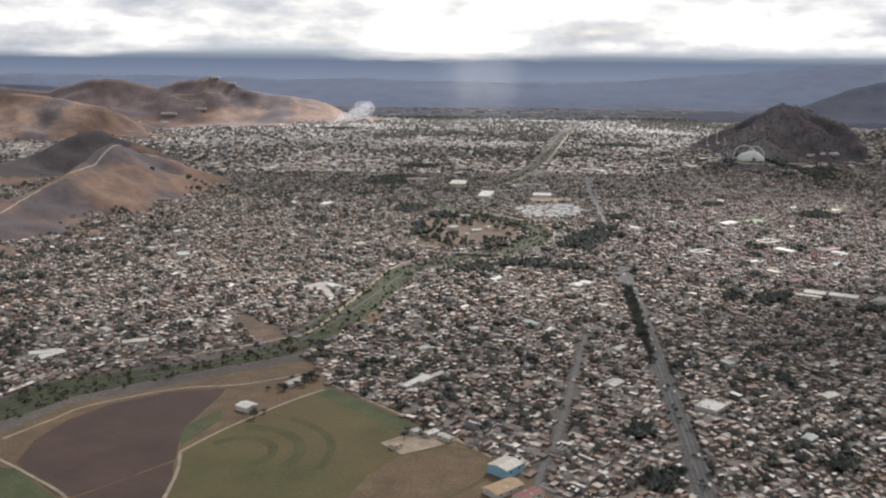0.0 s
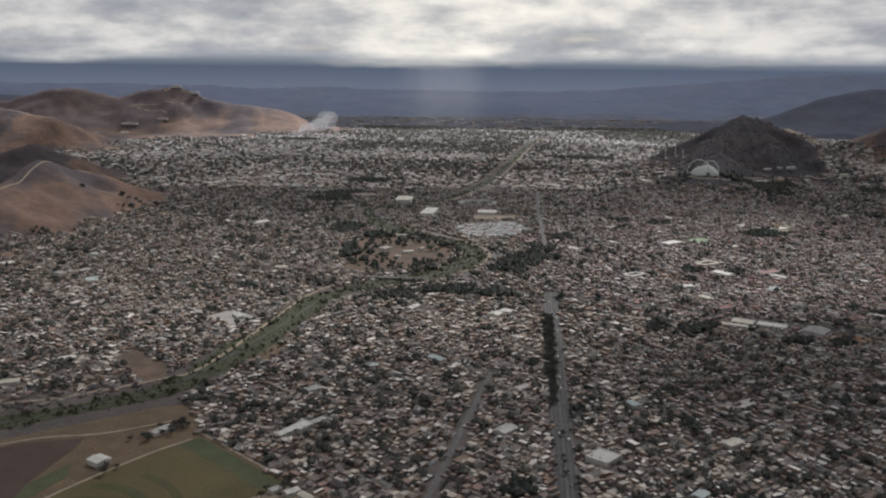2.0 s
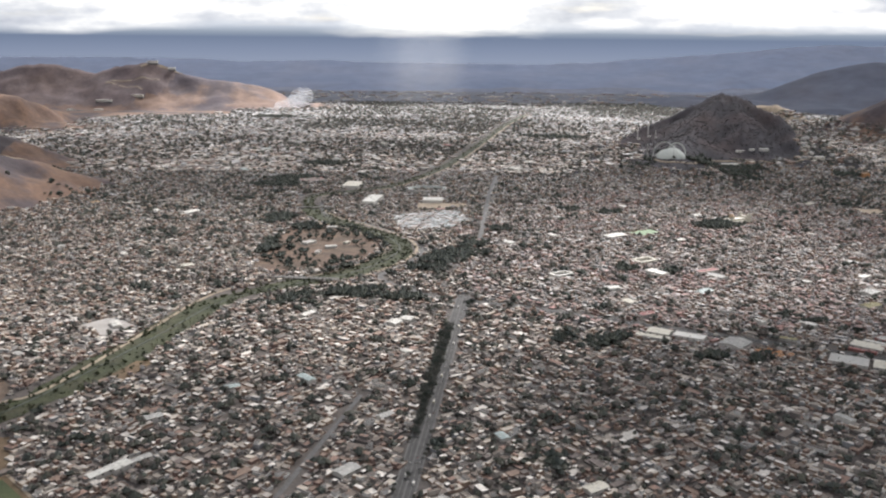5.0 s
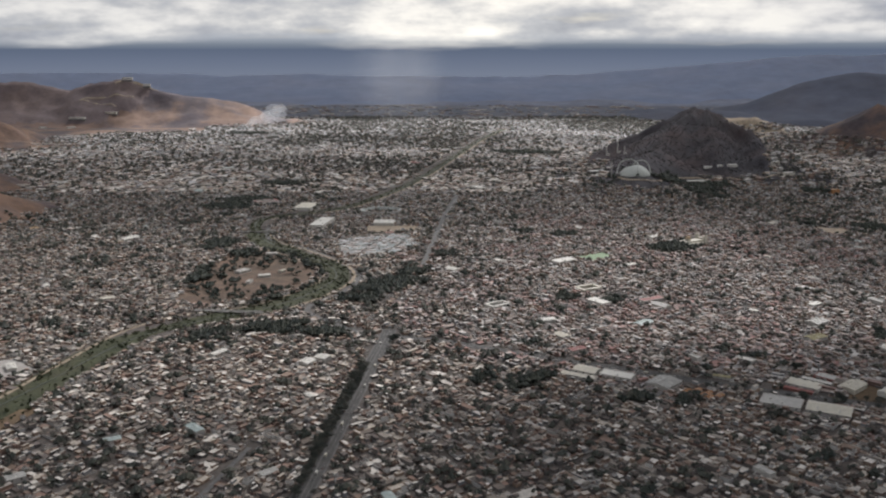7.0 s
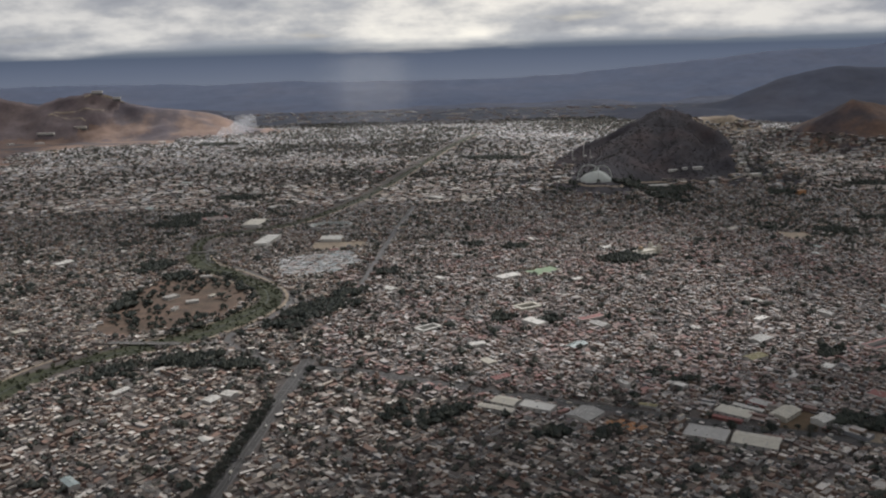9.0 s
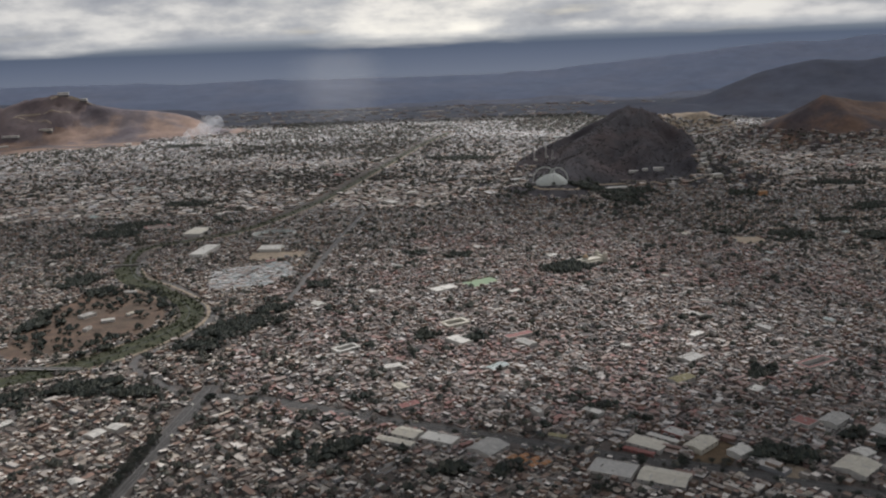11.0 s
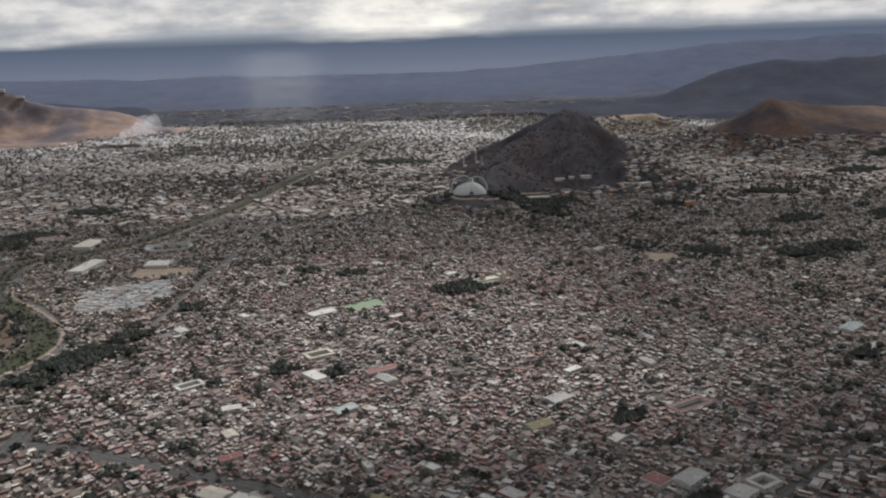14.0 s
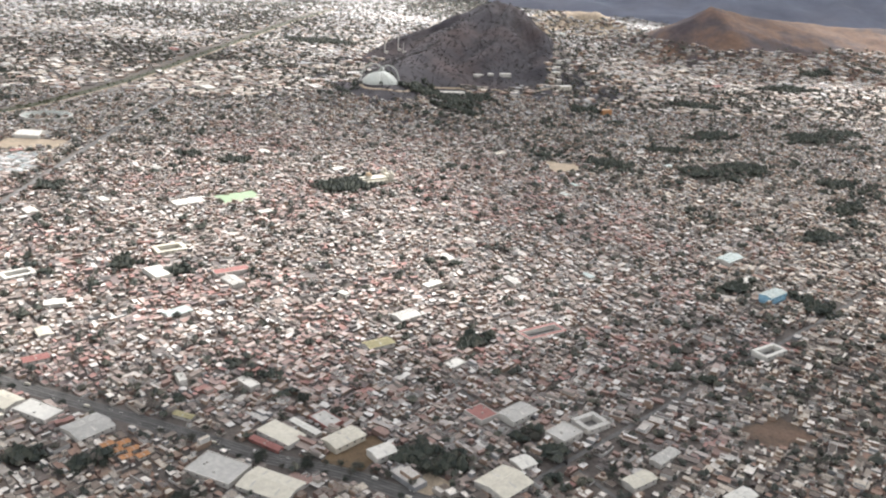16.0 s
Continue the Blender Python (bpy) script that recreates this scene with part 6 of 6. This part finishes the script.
def stadium(x, y, a, b, yaw):
    """An oval ground with stepped stands."""
    t = thing("stadium", "small oval stadium with green stands", "stadium", pose(x, y, 0, 0, 0, yaw))
    n = 40
    for k in range(5):
        bm = bmesh.new()
        rings = []
        for r, zz in ((1 + 0.09 * k, -0.5), (1 + 0.09 * k, 1.0 + k), (1.0905 + 0.09 * k, 1.0 + k), (1.0905 + 0.09 * k, -0.5)):
            rings.append([bm.verts.new((a * r * math.cos(6.2832 * j / n), b * r * math.sin(6.2832 * j / n), zz)) for j in range(n)])
        for p, q in zip(rings, rings[1:] + rings[:1]):
            for j in range(n):
                bm.faces.new((p[j], p[(j + 1) % n], q[(j + 1) % n], q[j]))
        bmesh.ops.recalc_face_normals(bm, faces=bm.faces[:])
        part("stand_tier", bm, "teal" if k % 2 else "grey", t)
    bm = bmesh.new()
    prism(bm, [(a * 0.99 * math.cos(6.2832 * j / 40), b * 0.99 * math.sin(6.2832 * j / 40)) for j in range(40)], -0.3, 0.25)
    part("pitch", bm, "green", t)


stadium(131, 1333, 19, 16, 10)


def bridge(label, x, y, yaw, length, width):
    t = thing("bridge", label, "bridge", pose(x, y, 0, 0, 0, yaw), "bridges over the river")
    a, w = length / 2, width / 2
    part("deck", blocks((-a, -w, 0.9, a, w, 1.3)), "paving", t)
    for s in (-1, 1):
        part("railing", blocks((-a, s * w - 0.15, 1.3, a, s * w + 0.15, 1.8)), "render", t)
    for k in (-0.6, 0.0, 0.6):
        part("pier", blocks((a * k - 0.5, -w * 0.8, -0.4, a * k + 0.5, w * 0.8, 0.9)), "paving", t)


bridge("pale concrete road bridge across the green riverbed", 29, 863, -8, 62, 5)
bridge("short concrete bridge across the riverbed", -15, 1201, 0, 36, 5)


def slope_building(label, x, y, yaw, length, width, h, wall, storeys):
    """A plain block on a slope, its foundation let into the ground, with rows of windows."""
    t = thing("hill_building", label, "building", pose(x, y, float(terrain(np.array(x), np.array(y))), 0, 0, yaw), "buildings on the hillsides")
    a, b = length / 2, width / 2
    part("foundation", blocks((-a - 0.2, -b - 0.2, -5, a + 0.2, b + 0.2, 0.3)), "paving", t)
    part("wall", blocks((-a, -b, 0.3, a, b, h)), wall, t)
    part("roof", blocks((-a - 0.3, -b - 0.3, h, a + 0.3, b + 0.3, h + 0.35)), "white", t)
    for s in range(storeys):
        for k in range(max(2, int(length / 3))):
            px = -a + (k + 0.5) * length / max(2, int(length / 3))
            zz = 0.3 + (s + 0.35) * (h - 0.3) / storeys
            part("window", blocks((px - 0.6, -b - 0.05, zz, px + 0.6, -b + 0.1, zz + 0.4 * h / storeys)), "dark", t)


for x, y, yaw, length, width, h, wall, storeys, label in (
        (640, 1572, 6, 13, 6, 3.4, "white", 1, "low white building on the dark hillside"), (655, 1560, 6, 7, 5, 3.0, "white", 1, "small white building on the dark hillside"),
        (676, 1564, 6, 15, 6, 4.2, "white", 1, "long white building on the dark hillside"), (757, 1540, 15, 17, 8, 6.5, "cream", 2, "cream two-storey building at the hill's foot"),
        (748, 1558, 15, 12, 7, 5.0, "render", 2, "pale building stepping up the slope"), (751, 1582, 10, 12, 7, 5.0, "cream", 2, "cream building stepping up the slope"),
        (757, 1606, 10, 10, 6, 4.5, "render", 1, "pale building high on the slope"), (762, 1630, 10, 11, 7, 4.5, "white", 1, "white building high on the slope"),
        (-735, 2961, 4, 30, 9, 7.0, "white", 1, "white building on the hill's crest"), (-674, 2951, 4, 20, 9, 6.0, "white", 1, "small white building on the hill's crest"),
        (-748, 2833, 0, 34, 9, 6.0, "cream", 1, "pale building at the foot of the brown hill"), (-841, 2814, 0, 46, 9, 5.0, "white", 1, "long white building at the foot of the brown hill")):
    slope_building(label, x, y, yaw, length, width, h, wall, storeys)


def antenna_mast(x, y, h):
    t = thing("antenna_mast", "tall thin white antenna mast on the hill", "mast", pose(x, y, float(terrain(np.array(x), np.array(y)))), "masts on the dark hill")
    bm = bmesh.new()
    bmesh.ops.create_cone(bm, cap_ends=True, segments=8, radius1=0.9, radius2=0.4, depth=h + 2, matrix=Matrix.Translation((0, 0, h / 2 - 1)))
    part("pole", bm, "white", t)
    part("platform", blocks((-1.3, -1.3, h * 0.8, 1.3, 1.3, h * 0.83)), "grey", t)
    part("cabin", blocks((1.2, -2, -2, 5.2, 2, 2.4)), "white", t)


for x, y, h in ((513, 1762, 20), (534, 1770, 24), (541, 1742, 15)):
    antenna_mast(x, y, h)

# ---- vehicles ----
def vehicle_kind(name, label, length, width, height, paint, boxy):
    t = thing(name, label, name, pose(0, 0, -400), "vehicles on the roads")
    a, b = length / 2, width / 2
    bm = bmesh.new()
    block(bm, -a, -b, 0.14, a, b, height * 0.58 if not boxy else height * 0.45, 0.05)
    part("body", bm, paint, t)
    if boxy:
        bm = bmesh.new()
        block(bm, -a, -b, height * 0.46, a * 0.5, b, height, 0.05)
        part("cargo_box", bm, paint, t)
        bm = bmesh.new()
        block(bm, a * 0.55, -b * 0.95, height * 0.46, a * 0.98, b * 0.95, height * 0.85, 0.06)
        part("cab", bm, "dark", t)
    else:
        bm = bmesh.new()
        vs = block(bm, -a * 0.6, -b * 0.9, height * 0.585, a * 0.45, b * 0.9, height)
        for v in vs:
            if v.co.z > height * 0.8:
                v.co.x *= 0.75
                v.co.y *= 0.85
        part("cabin", bm, "dark", t)
    for sx in (-0.62, 0.62):
        for sy in (-1, 1):
            bm = bmesh.new()
            bmesh.ops.create_cone(bm, cap_ends=True, segments=10, radius1=0.15, radius2=0.15, depth=0.1, matrix=Matrix.Translation((sx * a, sy * (b - 0.03), 0.15)) @ pose(0, 0, 0, 90))
            part("wheel", bm, "tank", t)
    return t


CARS = [vehicle_kind("car", "small white car on the asphalt", 1.7, 0.72, 0.6, "white", False), vehicle_kind("car", "small grey car on the asphalt", 1.7, 0.72, 0.6, "grey", False),
        vehicle_kind("car", "small red car on the asphalt", 1.7, 0.72, 0.6, "red", False), vehicle_kind("truck", "white box truck on the road", 3.4, 1.0, 1.3, "white", True),
        vehicle_kind("bus", "pale city bus on the road", 4.2, 1.05, 1.25, "cream", True)]
first = set()
for line, count, lanes in ((highway_line, 46, (-2.6, -1.3, 1.3, 2.6)), (avenue_line, 60, (-1.5, 1.5, 3.2)), (loop_line, 26, (-1.2, 1.2))):
    side = side_of(line)
    for k in range(count):
        i = pick.randrange(1, len(line) - 1)
        lane = pick.choice(lanes)
        p = line[i] + side[i] * lane + (line[i + 1] - line[i]) * pick.random()
        d = (line[i + 1] - line[i - 1]) * (1 if lane > 0 else -1)
        m = pose(p[0], p[1], float(terrain(np.array(p[0]), np.array(p[1]))) + 0.2, 0, 0, math.degrees(math.atan2(d[1], d[0])))
        j = pick.choice([0, 0, 0, 1, 1, 2, 3, 4])
        if j in first:
            copy_thing(CARS[j], m)
        else:
            first.add(j)
            CARS[j].matrix_world = m


# ---- smoke ----
def smoke_plume(x, y, z):
    """Pale smoke leaning with the wind: a row of growing ragged puffs, one body."""
    rr = random.Random(8)
    bm = bmesh.new()
    for k in range(11):
        s = k / 10
        r = 5 + 15 * s * rr.uniform(0.7, 1.2)
        c = Vector((x + 120 * s + rr.uniform(-6, 6), y + rr.uniform(-10, 10), z + 3 + 50 * s ** 1.1 + rr.uniform(-6, 6) * s))
        g = bmesh.ops.create_icosphere(bm, subdivisions=3, radius=1)
        for v in g["verts"]:
            q = v.co.copy()
            v.co = c + q * r * (1 + 0.4 * noise.fractal(q * 1.6 + Vector((k * 3.1, 0, 0)), 0.9, 2.1, 3))
    ob = part("smoke_plume", bm, "smoke")
    return tagged(ob, "pale grey smoke plume drifting over the suburbs", "smoke", kind="stuff")


M["smoke"] = cloud_material("thin_smoke", 0.88)
smoke_plume(-335, 2592, -2)
